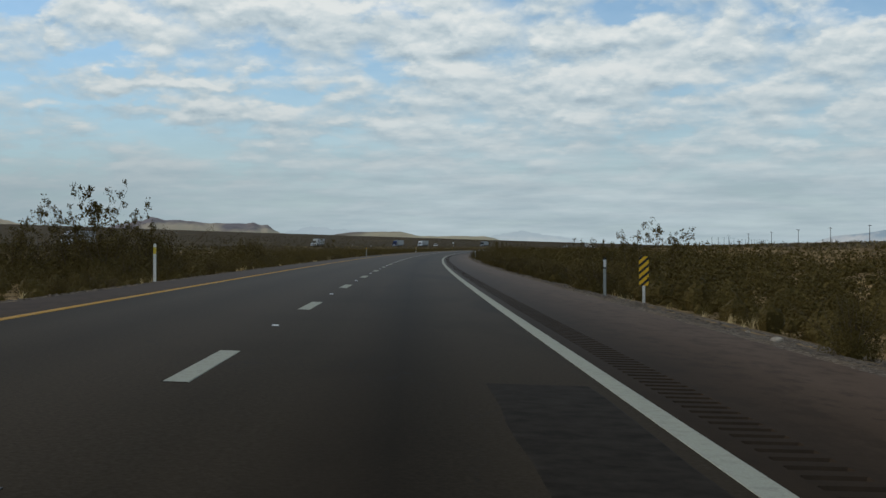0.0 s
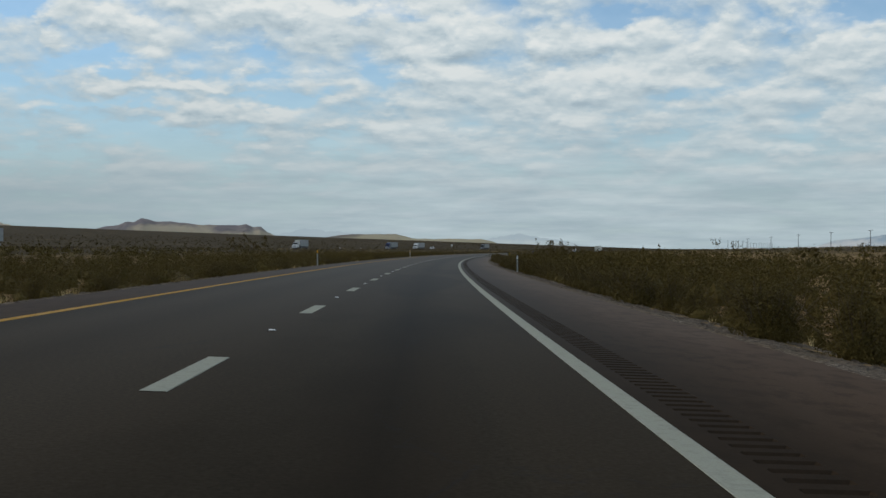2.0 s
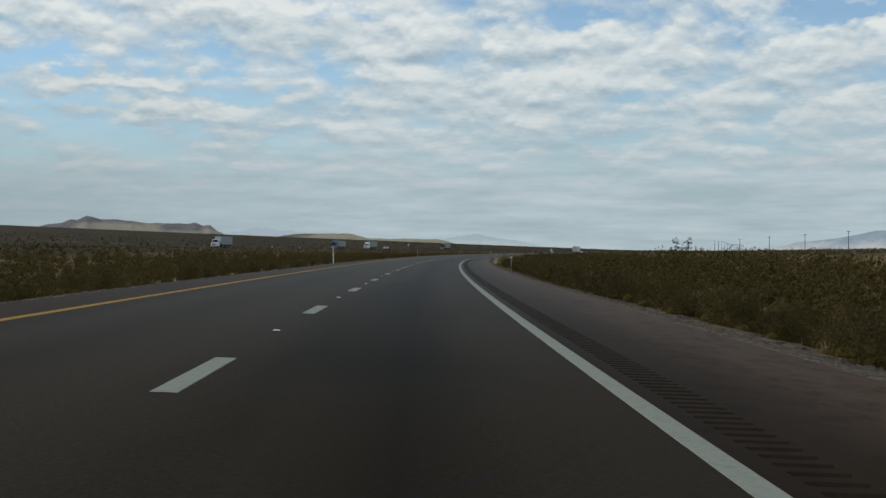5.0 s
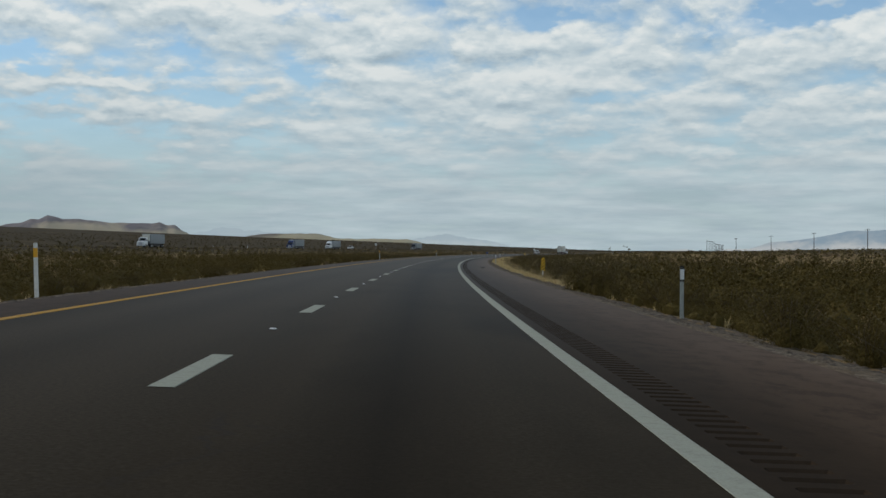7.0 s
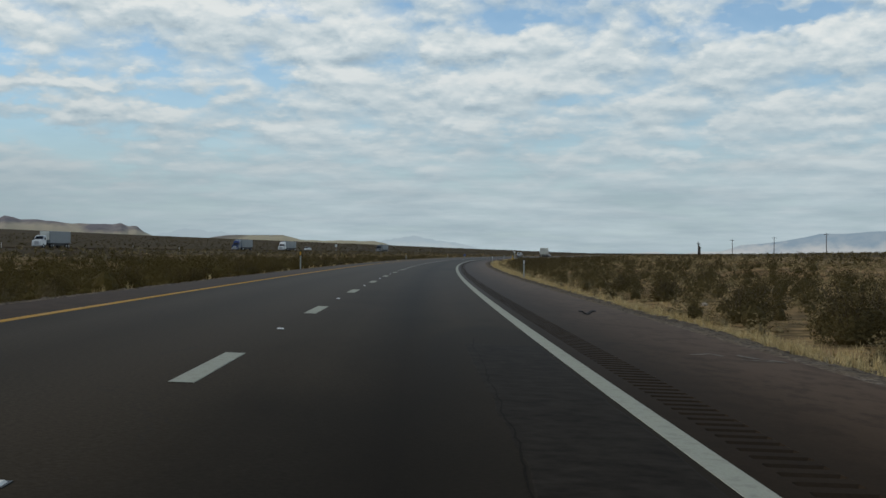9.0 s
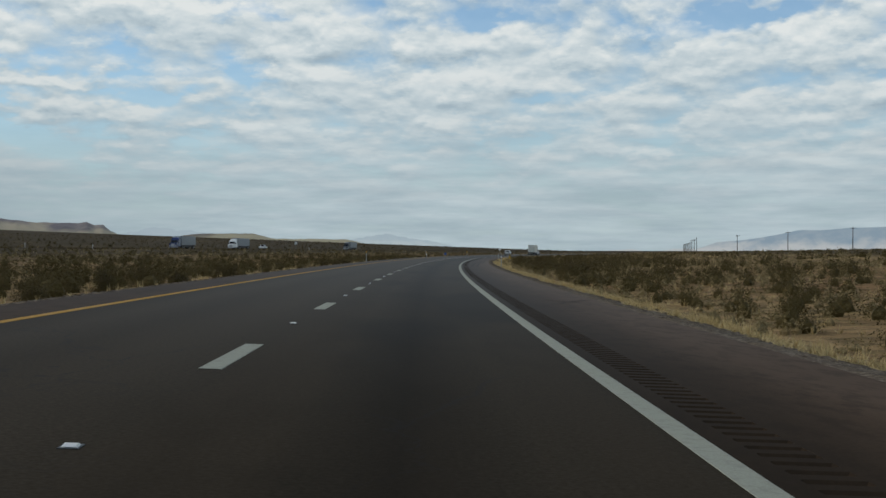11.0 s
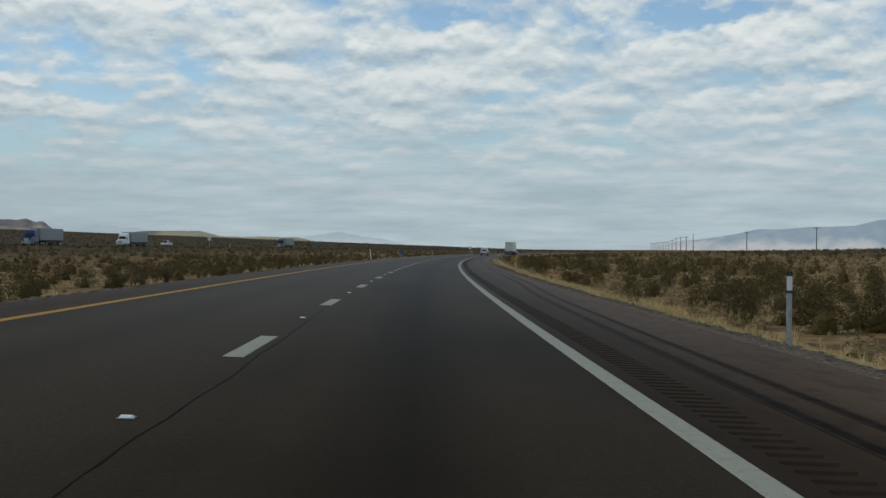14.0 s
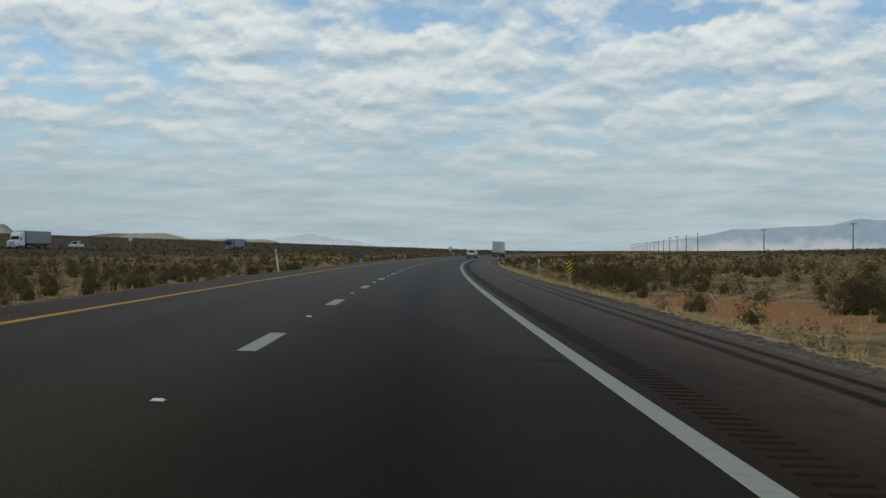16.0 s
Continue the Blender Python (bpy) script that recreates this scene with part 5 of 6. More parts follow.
def stems_of(lines, r0, r1):
    """Three-sided tapering twigs along polylines (k, m, 3)."""
    V, F, base = [], [], 0
    for line in lines:
        m = len(line)
        for i, p in enumerate(line):
            r = r0 + (r1 - r0) * i / (m - 1)
            for q in range(3):
                V.append((p[0] + r * math.cos(q * 2.094), p[1] + r * math.sin(q * 2.094), p[2]))
        for i in range(m - 1):
            for q in range(3):
                a, b = base + i * 3 + q, base + i * 3 + (q + 1) % 3
                F += [(a, b, b + 3), (a, b + 3, a + 3)]
        base += m * 3
    return np.array(V), np.array(F)


def creosote(rng, height, spread, n_stem, n_leaf, leaf, tuft=0.0, low=0.38):
    """A vase-shaped shrub: twigs that fan out of the ground, leaves in loose clumps along their outer parts."""
    lines = []
    for _ in range(n_stem):
        az, lean = rng.uniform(0, 6.283), abs(rng.normal(0, 0.42)) + 0.05
        L = height * rng.uniform(0.72, 1.05) / max(0.62, math.cos(min(lean, 0.9)))
        bend = rng.uniform(-0.25, 0.25)
        pts = []
        for f in (0, 0.35, 0.7, 1.0):
            out = math.sin(lean) * f * L * spread
            pts.append((math.cos(az + bend * f) * out + rng.normal(0, 0.03), math.sin(az + bend * f) * out + rng.normal(0, 0.03), math.cos(lean) * f * L))
        lines.append(np.array(pts))
    lines = np.array(lines)
    pick = rng.integers(0, n_stem, n_leaf)
    f = rng.uniform(low, 1.03, n_leaf) if not tuft else 1.03 - abs(rng.normal(0, tuft, n_leaf))
    x = f * 3
    i = np.clip(x.astype(int), 0, 2)
    c = lines[pick, i] + (lines[pick, i + 1] - lines[pick, i]) * (x - i)[:, None]
    c = c + rng.normal(0, 0.075 * height / 1.6, (n_leaf, 3)) * (0.6 if tuft else 1.0)
    if not tuft:
        # leaves that fill the skirt down to the ground
        k = int(n_leaf * 0.42)
        a, rr, zz = rng.uniform(0, 6.283, k), np.sqrt(rng.uniform(0.1, 1, k)), rng.uniform(0.02, 0.62, k)
        wide = height * 0.52 * spread * np.sqrt(1.05 - zz ** 2 * 0.9) * (0.75 + 0.25 * np.sin(3 * a + rng.uniform(0, 6)))
        c[:k] = np.stack([np.cos(a) * rr * wide, np.sin(a) * rr * wide, zz * height], -1)
    c[:, 2] = np.maximum(c[:, 2], 0.02)
    return lines, c


def shrub_thing(seed, height, n_stem, n_leaf, leaf, label, name="creosote_bush", spread=1.0, tuft=0.0, low=0.38, mat=None, group="desert shrubs by the road"):
    r = np.random.default_rng(seed)
    thing = tagged(new(name), label, "shrub", group)
    lines, c = creosote(r, height, spread, n_stem, n_leaf, leaf, tuft, low)
    v, f = stems_of(lines, 0.011, 0.004)
    part_ob = new("twig_frame", mesh_of("twig_frame", v, f, [M_TWIG]))
    part_ob.parent = thing
    v, f = leaves_at(c, leaf, r)
    part_ob = new("foliage", mesh_of("foliage", v, f, [mat or M_LEAF]))
    part_ob.parent = thing
    return thing


def scatter(name, label, category, mat, variants, S, D, H, sink=0.04):
    """Many plants in one mesh: each takes one of the variants, turned and sized."""
    if len(S) == 0:
        return
    X, Y = plan(S, D)
    Z = ground_z(S, D) - sink
    pick = rng.integers(0, len(variants), len(S))
    VV, FF, base = [], [], 0
    for k, (v, f) in enumerate(variants):
        sel = np.where(pick == k)[0]
        if not len(sel):
            continue
        a = rng.uniform(0, 6.283, len(sel))
        wide = np.maximum(H[sel], 0.75 * np.sqrt(H[sel])) * rng.uniform(0.8, 1.35, len(sel))
        ca, sa = np.cos(a)[:, None], np.sin(a)[:, None]
        x = (v[None, :, 0] * ca - v[None, :, 1] * sa) * wide[:, None] + X[sel][:, None]
        y = (v[None, :, 0] * sa + v[None, :, 1] * ca) * wide[:, None] + Y[sel][:, None]
        z = v[None, :, 2] * H[sel][:, None] + Z[sel][:, None]
        VV.append(np.stack([x, y, z], -1).reshape(-1, 3))
        FF.append((f[None] + (np.arange(len(sel)) * len(v))[:, None, None]).reshape(-1, 3) + base)
        base += len(v) * len(sel)
    ob = new(name, mesh_of(name, np.concatenate(VV), np.concatenate(FF), [mat]))
    return tagged(ob, label, category, kind="stuff")


def unit_shrub(seed, n_stem, n_leaf, leaf, stem_r, spread=1.0, low=0.3):
    """Stems and leaves of a shrub one metre high, in one pair of arrays."""
    r = np.random.default_rng(seed)
    lines, c = creosote(r, 1.0, spread, n_stem, n_leaf, leaf, 0.0, low)
    v, f = leaves_at(c, leaf, r)
    if stem_r:
        v2, f2 = stems_of(lines[:, ::3], stem_r, stem_r * 0.5)
        return np.concatenate([v, v2]), np.concatenate([f, f2 + len(v)])
    return v, f


def mound(seed, n_leaf, leaf, rings=3, seg=8):
    """A compact rounded shrub one metre high: a lumpy twiggy heart with a coat of small leaves that mostly face outwards."""
    r = np.random.default_rng(seed)
    ph = r.uniform(0, 6.283, 5)

    def lump(a, z):
        return 0.84 + 0.10 * np.sin(3 * a + ph[0]) + 0.08 * np.sin(5 * a + ph[1] + 3 * z) + 0.10 * np.sin(7 * z + 2 * a + ph[2])

    V, F = [], []
    for j in range(rings + 1):
        z = 0.56 * (j / rings) ** 0.85
        w = 0.40 * math.sqrt(max(0.03, 1 - (j / rings) ** 2.2)) * (0.72 if j == 0 else 0.86)
        for i in range(seg):
            a = 6.283 * i / seg
            q = w * float(lump(a, z)) * r.uniform(0.85, 1.15)
            V.append((math.cos(a) * q, math.sin(a) * q, z * r.uniform(0.9, 1.1)))
    for j in range(rings):
        for i in range(seg):
            a, b = j * seg + i, j * seg + (i + 1) % seg
            F += [(a, b, b + seg), (a, b + seg, a + seg)]
    V.append((0, 0, 0.60))
    F += [(rings * seg + i, rings * seg + (i + 1) % seg, len(V) - 1) for i in range(seg)]
    az, el = r.uniform(0, 6.283, n_leaf), np.arcsin(r.uniform(0.0, 1.0, n_leaf) ** 0.85)
    k = (1.04 - np.abs(r.normal(0, 0.20, n_leaf))) * lump(az, np.sin(el)) * 1.06
    out = np.stack([np.cos(az) * np.cos(el), np.sin(az) * np.cos(el), np.sin(el)], -1)
    c = out * k[:, None] * np.array([0.64, 0.64, 1.02])
    c[:, 2] = np.maximum(c[:, 2], 0.02)
    nor = out + r.normal(0, 0.75, (n_leaf, 3))
    nor /= np.linalg.norm(nor, axis=1)[:, None]
    a = np.cross(nor, r.normal(0, 1, (n_leaf, 3)))
    a /= np.linalg.norm(a, axis=1)[:, None]
    b = np.cross(nor, a)
    q = leaf * r.uniform(0.6, 1.35, (n_leaf, 1))
    lv = np.stack([c + a * q, c - a * q * 0.6 + b * q * 0.6, c - a * q * 0.6 - b * q * 0.6], 1).reshape(-1, 3)
    return np.array(V), np.array(F), lv, np.arange(n_leaf * 3).reshape(-1, 3)


def unit_mound(seed, n_leaf, leaf, rings=3, seg=8):
    v, f, lv, lf = mound(seed, n_leaf, leaf, rings, seg)
    r = np.random.default_rng(seed + 1)
    _, spray = creosote(r, 1.1, 1.3, 9, n_leaf // 3, leaf, 0.2)
    sv, sf = leaves_at(spray, leaf, r)
    lv, lf = np.concatenate([lv, sv]), np.concatenate([lf, sf + len(lv)])
    return np.concatenate([v, lv]), np.concatenate([f, lf + len(v)])


def mound_thing(seed, n_leaf, leaf, mat, label, name):
    thing = tagged(new(name), label, "shrub", "desert shrubs by the road")
    v, f, lv, lf = mound(seed, n_leaf, leaf, 6, 14)
    r = np.random.default_rng(seed)
    # twigs that stand out of the coat, with leaves along their tips
    lines, spray = creosote(r, 1.06, 1.3, 26, int(n_leaf * 0.32), leaf, 0.18)
    sv, sf = leaves_at(spray, leaf * 0.72, r)
    lv, lf = np.concatenate([lv, sv]), np.concatenate([lf, sf + len(lv)])
    tv, tf = stems_of(lines, 0.010, 0.004)
    ob = new("twig_frame", mesh_of("twig_frame", tv, tf, [M_TWIG]))
    ob.parent = thing
    ob = new("foliage", mesh_of("foliage", np.concatenate([v * 0.92, lv]), np.concatenate([f, lf + len(v)]), [mat]))
    ob.parent = thing
    return thing


def candidates(s0, s1, d0, d1, step, keep):
    S, D = np.meshgrid(np.arange(s0, s1, step), np.arange(d0, d1, step), indexing="ij")
    S, D = S.ravel() + rng.uniform(-0.5, 0.5, S.size) * step, D.ravel() + rng.uniform(-0.5, 0.5, D.size) * step
    k = rng.uniform(0, 1, S.size) < keep(S, D)
    return S[k], D[k]


def lush(S, D):
    """How tall and close the scrub stands: dense up to a third of the way, open after."""
    right = 1 - 0.52 * smoothstep(S, 304, 346)
    left = 1 - 0.36 * smoothstep(S, 400, 520)
    return np.where(D > 0, right, left)


def clump(S, D):
    x, y = plan(S, D)
    return 0.5 + 0.25 * (np.sin(x * 0.21 + 1.3 * np.sin(y * 0.13)) + np.sin(y * 0.17 + 2.0 * np.sin(x * 0.09)))


def bare(S, D):
    """The open reddish ground beside the last stretch of the verge."""
    last = (D > 9.0) & (D < 19) & (S > 608) & (S < 643)
    early = (D > 8.5) & (D < 12.0) & (S > 107) & (S < 116.5)
    return np.where(last, 0.22, np.where(early, 0.0, 1.0))


# shrubs near the road, each a thing of its own
kinds = [mound_thing(21 + i, 4200, 0.0215, M_LEAF, "dense olive-brown creosote bush beside the road", "creosote_bush") for i in range(4)]
pale = [shrub_thing(41 + i, 0.62, 26, 1800, 0.017, "low pale grey-tan desert shrub", "bursage_shrub", 1.5, 0.0, 0.15, M_BURSAGE) for i in range(2)]
S, D = candidates(6, 680, 8.5, 18.5, 1.8, lambda S, D: 0.85 * lush(S, D) ** 1.1 * bare(S, D))
brown = [mound_thing(61 + i, 4000, 0.0205, M_SHRUB, "compact rounded brown desert shrub beside the road", "brown_shrub") for i in range(4)]
tan = [mound_thing(81 + i, 2200, 0.022, M_PALE_SHRUB, "low rounded pale tan desert shrub", "tan_shrub") for i in range(3)]
S2, D2 = candidates(20, 680, -16, -7.4, 2.0, lambda S, D: 0.9 * lush(S, D) ** 0.7)
near_s, near_d = np.concatenate([S, S2]), np.concatenate([D, D2])
by_post = np.min(np.abs(near_s[:, None] - np.array([39.5, 161.4, 284.6])[None, :]), axis=1) < 4
keep = (near_d < 0) | (near_d > 10.4) | (((near_d > 9.5) | ~by_post) & (near_s < 306) & ~((near_s < 43) & (near_s > 20) & (near_d < 9.9)))
near_s, near_d = near_s[keep], near_d[keep]
order = np.argsort(np.where(near_d > 0, near_d - 9.4, -near_d - 7.4) + rng.uniform(0, 1.5, len(near_d)))
things, rest = order[:300], order[300:]
placed = set()
for i in things:
    s, d = near_s[i], near_d[i]
    tall = float(lush(s, d))
    low_one = rng.uniform() > 0.25 + 0.7 * tall
    open_land = s > (316 if d > 0 else 430)
    if open_land:
        kind = (tan if low_one else brown)[int(rng.integers(0, 3 if low_one else 4))]
    else:
        kind = (pale if low_one else kinds)[int(rng.integers(0, 2 if low_one else 4))]
    h = rng.uniform(0.6, 1.1) if low_one else rng.uniform(1.15, 1.9) * (0.20 + 0.80 * tall) * (0.72 if d < 0 else 1.0)
    if -8.6 < d < 10.8:
        h *= 0.62
    h *= 0.9 if not open_land else 0.85 if low_one else 1.0
    x, y = plan(s, d)
    w = max(h, 0.9 * math.sqrt(h)) * rng.uniform(0.85, 1.25)
    m = Matrix.LocRotScale((float(x), float(y), ground_at(s, d) - 0.04), Euler((0, 0, rng.uniform(0, 6.28))), None)
    if kind not in placed:
        placed.add(kind)
        kind.matrix_basis = m
        kind.scale = (w, w, h)
    else:
        ob = copy_thing(kind, m)
        ob.scale = (w, w, h)

# pale dry shrubs at the edge of the left verge
for i, (s, d) in enumerate([(360.2, -7.0), (121.2, -7.1), (357.5, -7.3)]):
    x, y = plan(s, d)
    copy_thing(tan[i], Matrix.LocRotScale((float(x), float(y), ground_at(s, d) - 0.04), Euler((0, 0, 1.3 * i)), None)).scale = (0.62, 0.62, 0.42)

# the larger bushes of the open stretch: along, right, height, width
for i, (s, d, h, w) in enumerate([(343, 12.6, 1.3, 1.7), (346.5, 11.5, 1.15, 1.6), (350, 12.9, 1.25, 1.7), (353, 11.4, 1.1, 1.5), (338, 13.6, 1.3, 1.7), (334, 12.4, 1.15, 1.6), (328, 13.2, 1.25, 1.7),
                                 (359, 12.0, 1.35, 1.7), (361.5, 13.4, 1.25, 1.6), (357.5, 13.6, 1.3, 1.5), (368, 11.6, 1.05, 1.5), (370.5, 12.6, 1.1, 1.5), (384, 12.2, 1.05, 1.6), (398, 12.4, 1.0, 1.6),
                                 (506.5, 12.4, 1.3, 1.6), (509.5, 12.6, 1.3, 1.7), (512.5, 13.4, 1.15, 1.5), (520, 15, 1.0, 1.5), (541, 13.2, 1.05, 1.7), (545, 12.6, 1.1, 1.7), (551, 12.0, 1.1, 1.7),
                                 (620.7, 14.9, 1.15, 1.5), (622.5, 16.2, 0.95, 1.4), (648, 11.6, 1.25, 1.8), (651, 12.4, 1.3, 1.9), (655, 11.8, 1.35, 1.9), (660, 12.4, 1.3, 1.8), (665, 11.5, 1.2, 1.8), (590, 10.6, 0.95, 1.4)]):
    x, y = plan(s, d)
    m = Matrix.LocRotScale((float(x), float(y), ground_at(s, d) - 0.04), Euler((0, 0, 2.3 * i)), None)
    copy_thing(brown[i % 4], m).scale = (w, w, h)

# the dark thicket round the tall bushes of the median, and one beyond
for i, (s, d, h, w) in enumerate([(56, -13.0, 2.3, 2.6), (54.5, -11.2, 2.2, 2.6), (57, -9.6, 2.1, 2.4), (55, -15.0, 2.0, 2.3), (55, -9.0, 1.3, 1.8), (93, -10.6, 2.1, 2.4), (91, -9.3, 1.6, 2.0), (60, -12.0, 2.2, 2.4)]):
    x, y = plan(s, d)
    m = Matrix.LocRotScale((float(x), float(y), ground_at(s, d) - 0.04), Euler((0, 0, 1.9 * i)), None)
    copy_thing(kinds[i % 4], m).scale = (w, w, h)

# tall open creosotes that stand against the sky


def tall_creosote(seed, n_stem, lean_by):
    """Slender bowed stems, bare below, that branch near their ends and carry small dark knots of leaves."""
    r = np.random.default_rng(seed)
    thing = tagged(new("tall_creosote_bush"), "tall open creosote bush with knots of leaves against the sky", "shrub", "tall creosote bushes")
    long, short, knots = [], [], []
    for i in range(n_stem):
        az, lean, L = 6.283 * (i + r.uniform(0, 0.8)) / n_stem, r.uniform(0.06, lean_by), r.uniform(0.72, 1.05) * 3.0
        line = []
        for f in np.linspace(0, 1, 7):
            out = math.sin(lean) * L * (f + 0.35 * f * f * r.uniform(0.6, 1.2))
            line.append((math.cos(az) * out, math.sin(az) * out, math.cos(lean) * L * (f - 0.06 * f ** 3)))
        line = np.array(line)
        long.append(line)
        for f in np.concatenate([r.uniform(0.66, 0.98, 8), [1.0]]):
            k = min(int(f * 6), 5)
            q = line[k] + (line[k + 1] - line[k]) * (f * 6 - k)
            a, b = r.uniform(0, 6.283), r.uniform(0.15, 0.48) * (1.45 - f)
            tip = q + np.array([math.cos(a) * b, math.sin(a) * b, r.uniform(0.02, 0.24)])
            mid = (q + tip) / 2 + r.normal(0, 0.03, 3) - np.array([0, 0, 0.03])
            short.append(np.array([q, mid, tip]))
            m = int(r.integers(11, 28))
            knots.append(tip + r.normal(0, 1, (m, 3)) * np.array([0.06, 0.06, 0.055]) * r.uniform(0.7, 1.3))
        knots.append(line[1] + r.normal(0, 1, (60, 3)) * np.array([0.28, 0.28, 0.22]))
    v, f = stems_of(np.array(long), 0.013, 0.004)
    v2, f2 = stems_of(np.array(short), 0.006, 0.003)
    ob = new("twig_frame", mesh_of("twig_frame", np.concatenate([v, v2]), np.concatenate([f, f2 + len(v)]), [M_TWIG]))
    ob.parent = thing
    c = np.concatenate(knots)
    c[:, 2] = np.maximum(c[:, 2], 0.05)
    v, f = leaves_at(c, 0.046, r)
    ob = new("foliage", mesh_of("foliage", v, f, [M_LEAF]))
    ob.parent = thing
    return thing


tall_kinds = [tall_creosote(71, 7, 0.52), tall_creosote(72, 5, 0.45), tall_creosote(75, 6, 0.60)]
TALL = [(57, -13.2, 1.30, 0), (56, -11.9, 1.45, 1), (55.6, -10.6, 1.22, 0), (55, -14.2, 1.15, 2), (56.5, -9.9, 0.9, 2),
        (58, 9.7, 0.78, 2), (57.5, 10.6, 0.80, 1), (58.5, 11.6, 0.95, 2), (58, 12.6, 1.12, 0), (57, 13.6, 0.90, 2), (58, 14.4, 0.76, 1),
        (175, -12.4, 1.0, 0), (174, -13.8, 0.92, 1), (169, 9.6, 0.74, 2), (170, 10.4, 0.98, 1), (169.5, 11.3, 0.95, 1), (170, 12.2, 0.82, 2),
        (214, 14, 0.80, 1), (262, 17, 0.95, 2), (300, 46, 1.1, 1), (318, 52, 1.0, 2)]
for i, (s, d, k, b) in enumerate(TALL):
    x, y = plan(s, d)
    m = Matrix.LocRotScale((float(x), float(y), ground_at(s, d) - 0.05), Euler((0, 0, 1.7 * i)), None)
    src = tall_kinds[b]
    if src not in placed:
        placed.add(src)
        src.matrix_basis = m
        src.scale = (k * 0.85, k * 0.85, k)
    else:
        copy_thing(src, m).scale = (k * 0.85, k * 0.85, k)

# the scrub behind them
far_v = [unit_shrub(140 + i, 4, 15, 0.30, 0.0, 1.4, 0.05) for i in range(5)]


def heights(S, D, lo, hi):
    return rng.uniform(lo, hi, len(S)) * np.where((D > 18) & (S < 300), 0.85, 1.0) * (0.18 + 0.82 * lush(S, D)) * np.where(D < 0, 0.68, 1.0) * rng.uniform(0.75, 1.15, len(S))


S, D = near_s[rest], near_d[rest]
def open_stretch(S, D):
    return S > np.where(D > 0, 316, 430)


knoll_v = [unit_mound(300 + i, 330, 0.038) for i in range(6)]
fine_knoll = [unit_mound(310 + i, 520, 0.032) for i in range(5)]
knoll_low = [unit_mound(320 + i, 80, 0.075, 2, 6) for i in range(5)]
knoll_tiny = [unit_mound(360 + i, 16, 0.20, 1, 5) for i in range(5)]
knoll_mid = [unit_mound(340 + i, 20, 0.185, 2, 5) for i in range(5)]
op = open_stretch(S, D)
scatter("creosote_thicket", "thicket of olive-brown creosote beside the verge", "scrub", M_LEAF, fine_knoll, S[~op], D[~op], heights(S[~op], D[~op], 1.0, 1.7))
scatter("brown_thicket", "rounded brown shrubs beside the verge", "scrub", M_SHRUB, fine_knoll, S[op], D[op], heights(S[op], D[op], 1.1, 1.9))
A, B = candidates(0, 700, 18.5, 34, 2.1, lambda S, D: (0.25 + 0.75 * clump(S, D)) * lush(S, D) ** 0.9 * np.where(S < 300, 0.95, 1.35) * bare(S, D))
C, E2 = candidates(10, 700, -34, -15, 2.2, lambda S, D: (0.25 + 0.75 * clump(S, D)) * lush(S, D) ** 0.9 * 0.9)
S, D = np.concatenate([A, C]), np.concatenate([B, E2])
scatter("creosote_scrub", "dense olive-brown creosote scrub on the desert floor", "scrub", M_LEAF, knoll_v, S[~open_stretch(S, D)], D[~open_stretch(S, D)], heights(S[~open_stretch(S, D)], D[~open_stretch(S, D)], 0.95, 1.6))
op = open_stretch(S, D)
scatter("brown_scrub", "rounded brown shrubs on the open desert floor", "scrub", M_SHRUB, knoll_v, S[op], D[op], heights(S[op], D[op], 1.0, 1.9))
S, D = candidates(0, 760, 9.6, 44, 1.8, lambda S, D: 1.15 * (1 - lush(S, D)) * bare(S, D))
C, E2 = candidates(0, 760, -44, -8, 2.2, lambda S, D: 0.9 * (1 - lush(S, D)))
S, D = np.concatenate([S, C]), np.concatenate([D, E2])
scatter("bursage_scrub", "low pale grey-tan shrubs between the creosotes", "scrub", M_PALE_SHRUB, knoll_low, S, D, rng.uniform(0.25, 0.6, len(S)))

S, D = candidates(4, 306, 8.6, 11.2, 0.95, lambda S, D: 0.85 * bare(S, D) * np.where((S > 22) & (S < 43) & (D < 10.1), 0.0, 1.0))
C, E2 = candidates(10, 420, -9.6, -6.8, 1.0, lambda S, D: 0.8 + 0 * S)
S, D = np.concatenate([S, C]), np.concatenate([D, E2])
scatter("creosote_skirt", "low dark creosote shoots at the foot of the thicket", "scrub", M_LEAF, fine_knoll, S, D, rng.uniform(0.28, 0.62, len(S)) * np.where(D < 0, 0.8, 1.0))
A, B = candidates(-20, 1000, 34, 130, 4.0, lambda S, D: (0.2 + 0.7 * clump(S, D)) * (0.5 + 0.5 * lush(S, D)) * np.where(S < 320, 0.6, 1.0))
C, E2 = candidates(0, 1100, -93, -34, 4.0, lambda S, D: (0.2 + 0.7 * clump(S, D)) * (0.6 + 0.4 * lush(S, D)))
F, G = candidates(700, 1200, 9.5, 34, 3.2, lambda S, D: 0.5 + 0 * S)
H, I = candidates(700, 1200, -34, -8, 3.2, lambda S, D: 0.5 + 0 * S)
S, D = np.concatenate([A, C, F, H]), np.concatenate([B, E2, G, I])
scatter("creosote_scrub_middle", "olive-brown scrub spreading over the desert", "scrub", M_LEAF, knoll_mid, S[S < 300], D[S < 300], heights(S[S < 300], D[S < 300], 0.9, 1.7) * np.where(D[S < 300] > 0, 0.6, 1.0))
S, D = S[S >= 300], D[S >= 300]
scatter("brown_scrub_middle", "rounded brown shrubs spreading over the desert", "scrub", M_SHRUB, knoll_mid, S, D, heights(S, D, 0.8, 1.6))
S, D = candidates(0, 1100, 30, 200, 4.6, lambda S, D: 0.5 + 0 * S)
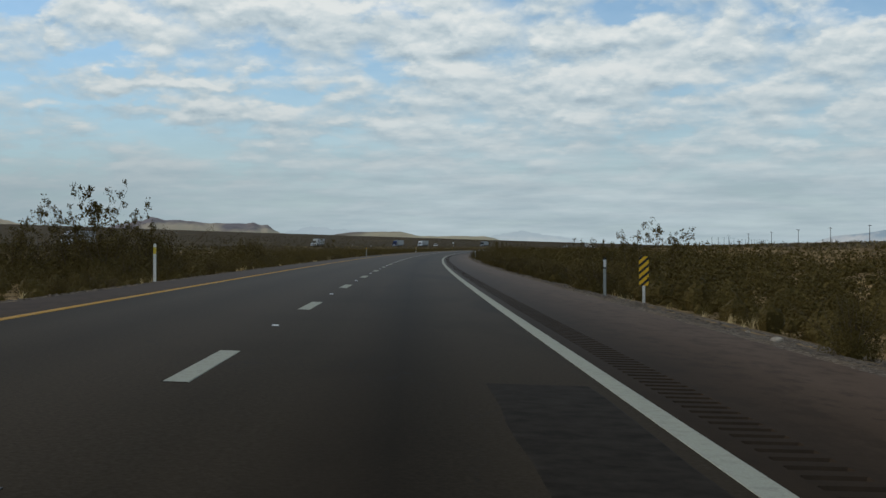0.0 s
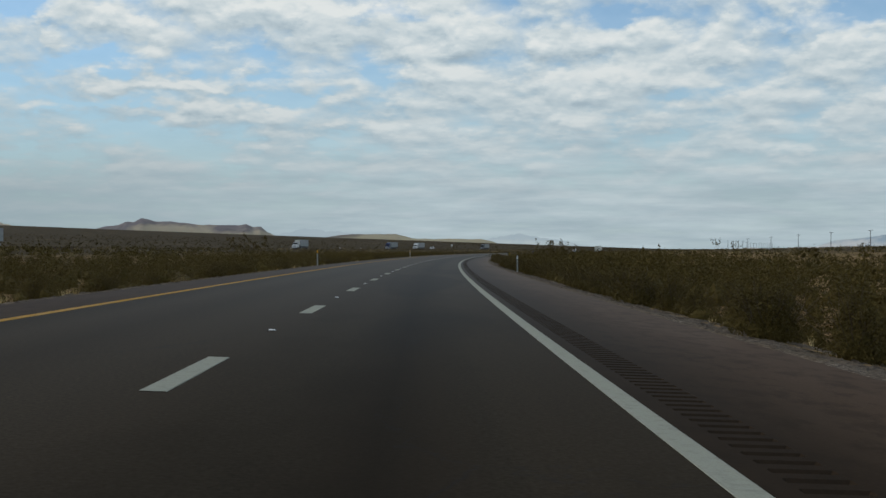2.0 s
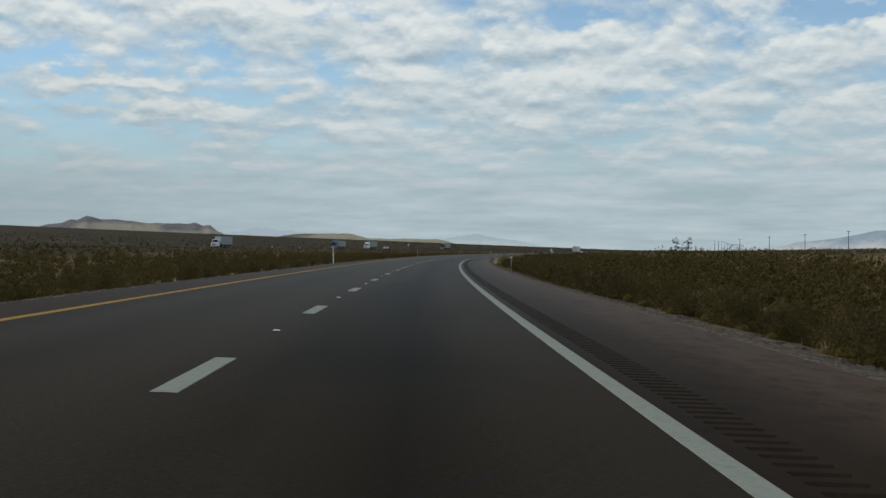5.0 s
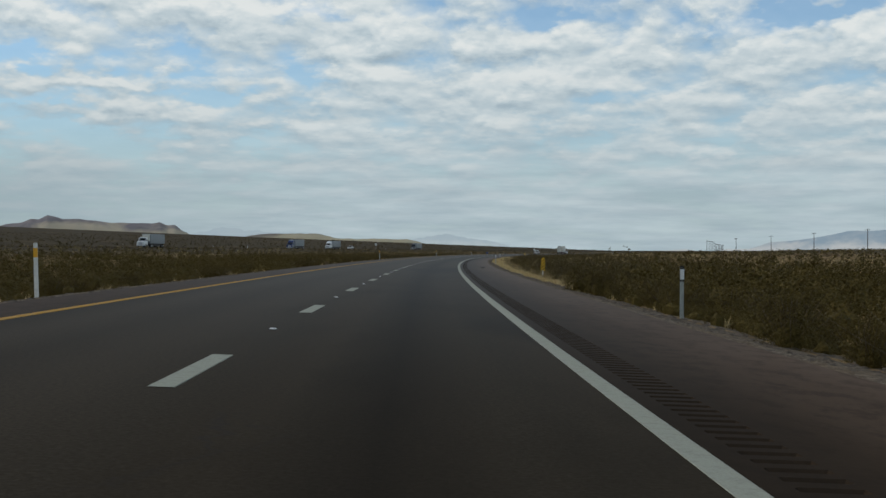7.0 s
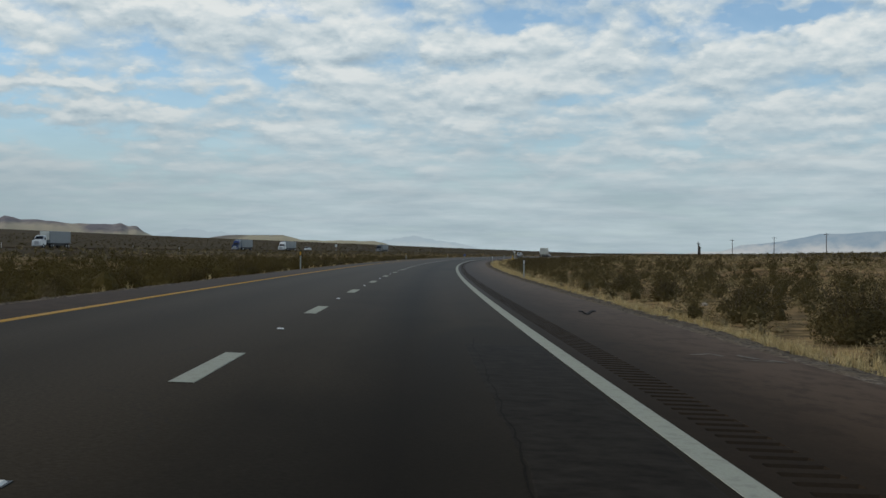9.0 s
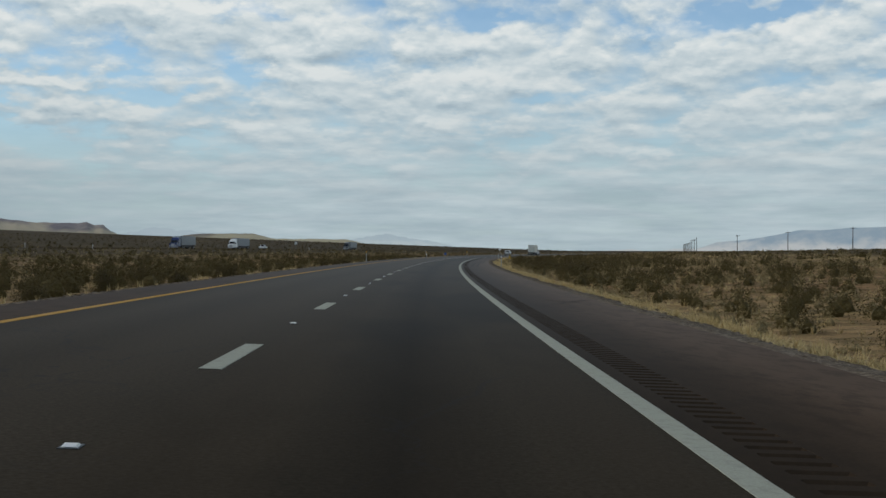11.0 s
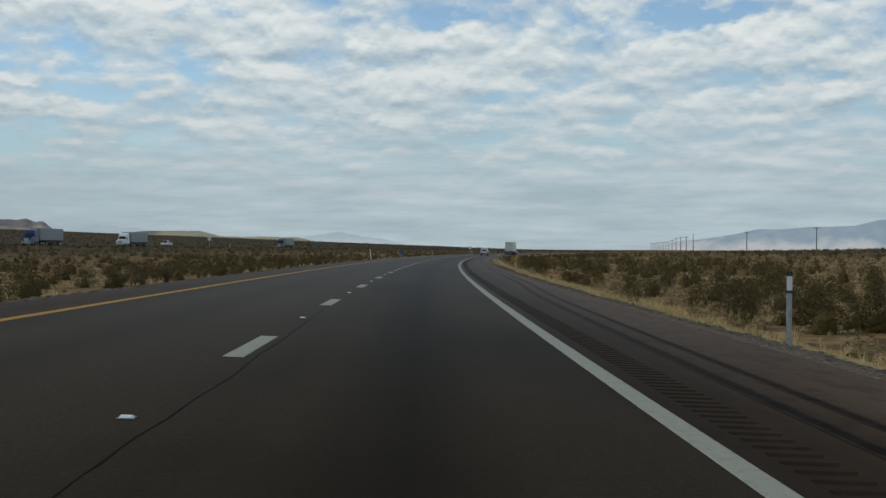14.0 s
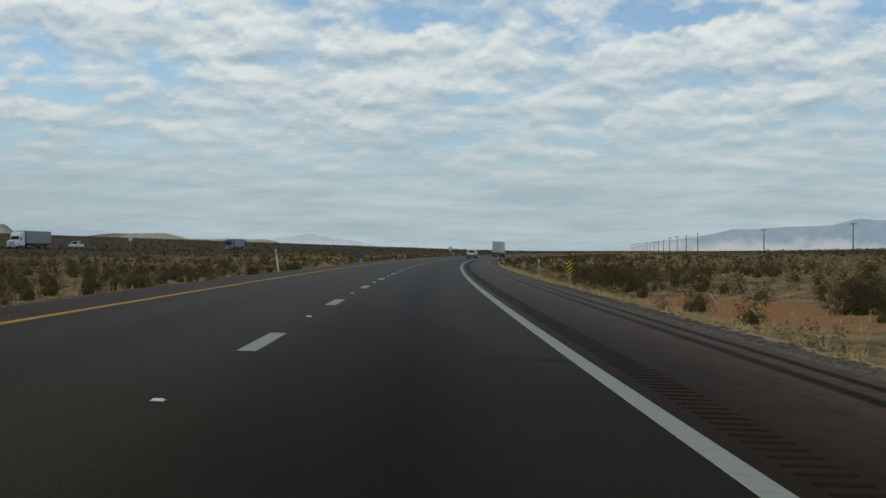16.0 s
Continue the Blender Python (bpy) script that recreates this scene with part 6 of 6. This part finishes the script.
C, E2 = candidates(0, 1100, -92, -30, 4.6, lambda S, D: 0.5 + 0 * S)
S, D = np.concatenate([S, C]), np.concatenate([D, E2])
scatter("bursage_scrub_middle", "pale low shrubs dotted over the desert", "scrub", M_PALE_SHRUB, knoll_tiny, S, D, rng.uniform(0.3, 0.7, len(S)))
A, B = candidates(-20, 1500, 130, 420, 9.0, lambda S, D: 0.75 + 0 * S)
C, E2 = candidates(0, 1900, -520, -112, 10.0, lambda S, D: 0.75 + 0 * S)
F, G = candidates(1200, 1900, -90, 130, 9.0, lambda S, D: 0.7 + 0 * S)
S, D = np.concatenate([A, C, F]), np.concatenate([B, E2, G])
scatter("creosote_scrub_far", "dark scrub dotting the far desert", "scrub", M_SHRUB, far_v, S, D, rng.uniform(0.4, 0.95, len(S)))

# dry grass along the right verge and in tufts


def tuft(seed, n):
    r = np.random.default_rng(seed)
    V, F = [], []
    for i in range(n):
        a, lean, L = r.uniform(0, 6.283), abs(r.normal(0, 0.45)), r.uniform(0.5, 1.05)
        bx, by = r.normal(0, 0.10, 2)
        tip = (bx + math.cos(a) * math.sin(lean) * L, by + math.sin(a) * math.sin(lean) * L, math.cos(lean) * L)
        w = 0.022
        V += [(bx - math.sin(a) * w, by + math.cos(a) * w, 0), (bx + math.sin(a) * w, by - math.cos(a) * w, 0), tip]
        F.append((3 * i, 3 * i + 1, 3 * i + 2))
    return np.array(V), np.array(F)


tufts = [tuft(200 + i, 15) for i in range(5)]
n = 7600
S = rng.uniform(285, 720, n)
D = 7.55 + np.abs(rng.normal(0, 0.9, n)) * (0.8 + 0.45 * np.sin(S * 0.21 + 1.0) * np.sin(S * 0.057)) + 0.2 * np.sin(S * 0.43) + np.where((S > 600) & (S < 640), 0.5 + rng.uniform(0, 2.2, n), 0)
k = rng.uniform(0, 1, n) < smoothstep(S, 285, 345) * (0.22 + 0.78 * (np.sin(S * 0.33) + np.sin(S * 0.091 + 1) + 0.6 * np.sin(S * 1.1) > -0.2))
S, D = S[k], D[k]
scatter("dry_grass", "straw-coloured dry grass along the gravel verge", "grass", M_DRY, tufts, S, D, rng.uniform(0.08, 0.30, len(S)) * (0.5 + 0.6 * np.sin(S * 0.19 + D) ** 2), 0.01)
S = np.concatenate([rng.uniform(0, 285, 130), rng.uniform(0, 700, 260), rng.uniform(310, 760, 5200), rng.uniform(400, 760, 1500)])
D = np.concatenate([rng.uniform(8.2, 10, 130), -rng.uniform(6.6, 9, 260), 8.4 + 55 * rng.uniform(0, 1, 5200) ** 1.5, -6.6 - 60 * rng.uniform(0, 1, 1500) ** 1.5])
scatter("dry_grass_tufts", "scattered tufts of dry grass at the scrub's edge", "grass", M_DRY, tufts, S, D, rng.uniform(0.15, 0.35, len(S)), 0.01)

# gravel on both verges
peb = np.array([(-0.5, -0.4, 0), (0.55, -0.3, 0), (0.05, 0.55, 0), (-0.1, 0.05, 0.55), (0.25, 0.1, 0.45)])
pebf = np.array([(0, 1, 4), (0, 4, 3), (1, 2, 4), (2, 3, 4), (2, 0, 3)])
pebbles = [(peb * np.array([1, k, 1]), pebf) for k in (0.7, 1.0, 1.3)]
n = 27000
S = rng.uniform(0, 640, n)
side = rng.uniform(0, 1, n) < 0.68
D = np.where(side, 6.7 + np.abs(rng.normal(0, 0.6, n)), -4.95 - np.abs(rng.normal(0, 0.35, n)))
keep = (D > 6.86) | (D < -5.1)
scatter("gravel", "loose grey-brown gravel along the pavement's edge", "gravel", M_GRAVEL, pebbles, S[keep], D[keep], rng.uniform(0.02, 0.075, int(keep.sum())), 0.004)

# a crumpled white paper bag and pale stones beside the gravel
bm = bmesh.new()
bmesh.ops.create_icosphere(bm, subdivisions=3, radius=0.2)
for v in bm.verts:
    k = 1 + 0.55 * noise.noise(v.co * 9.0) + 0.25 * noise.noise(v.co * 23.0)
    v.co = Vector((v.co.x * k * 1.35, v.co.y * k * 0.8, max(-0.05, v.co.z * k * 0.62)))
bag = part("litter", bm, simple("white_paper", (0.70, 0.70, 0.66), 0.8, 0, 0.1, 9, 0.3))
x, y = plan(113.2, 8.6)
bag.matrix_basis = pose(float(x), float(y), ground_at(113.2, 8.6) + 0.05, 0, 0, -35)
tagged(bag, "crumpled white litter lying beside the gravel", "litter")
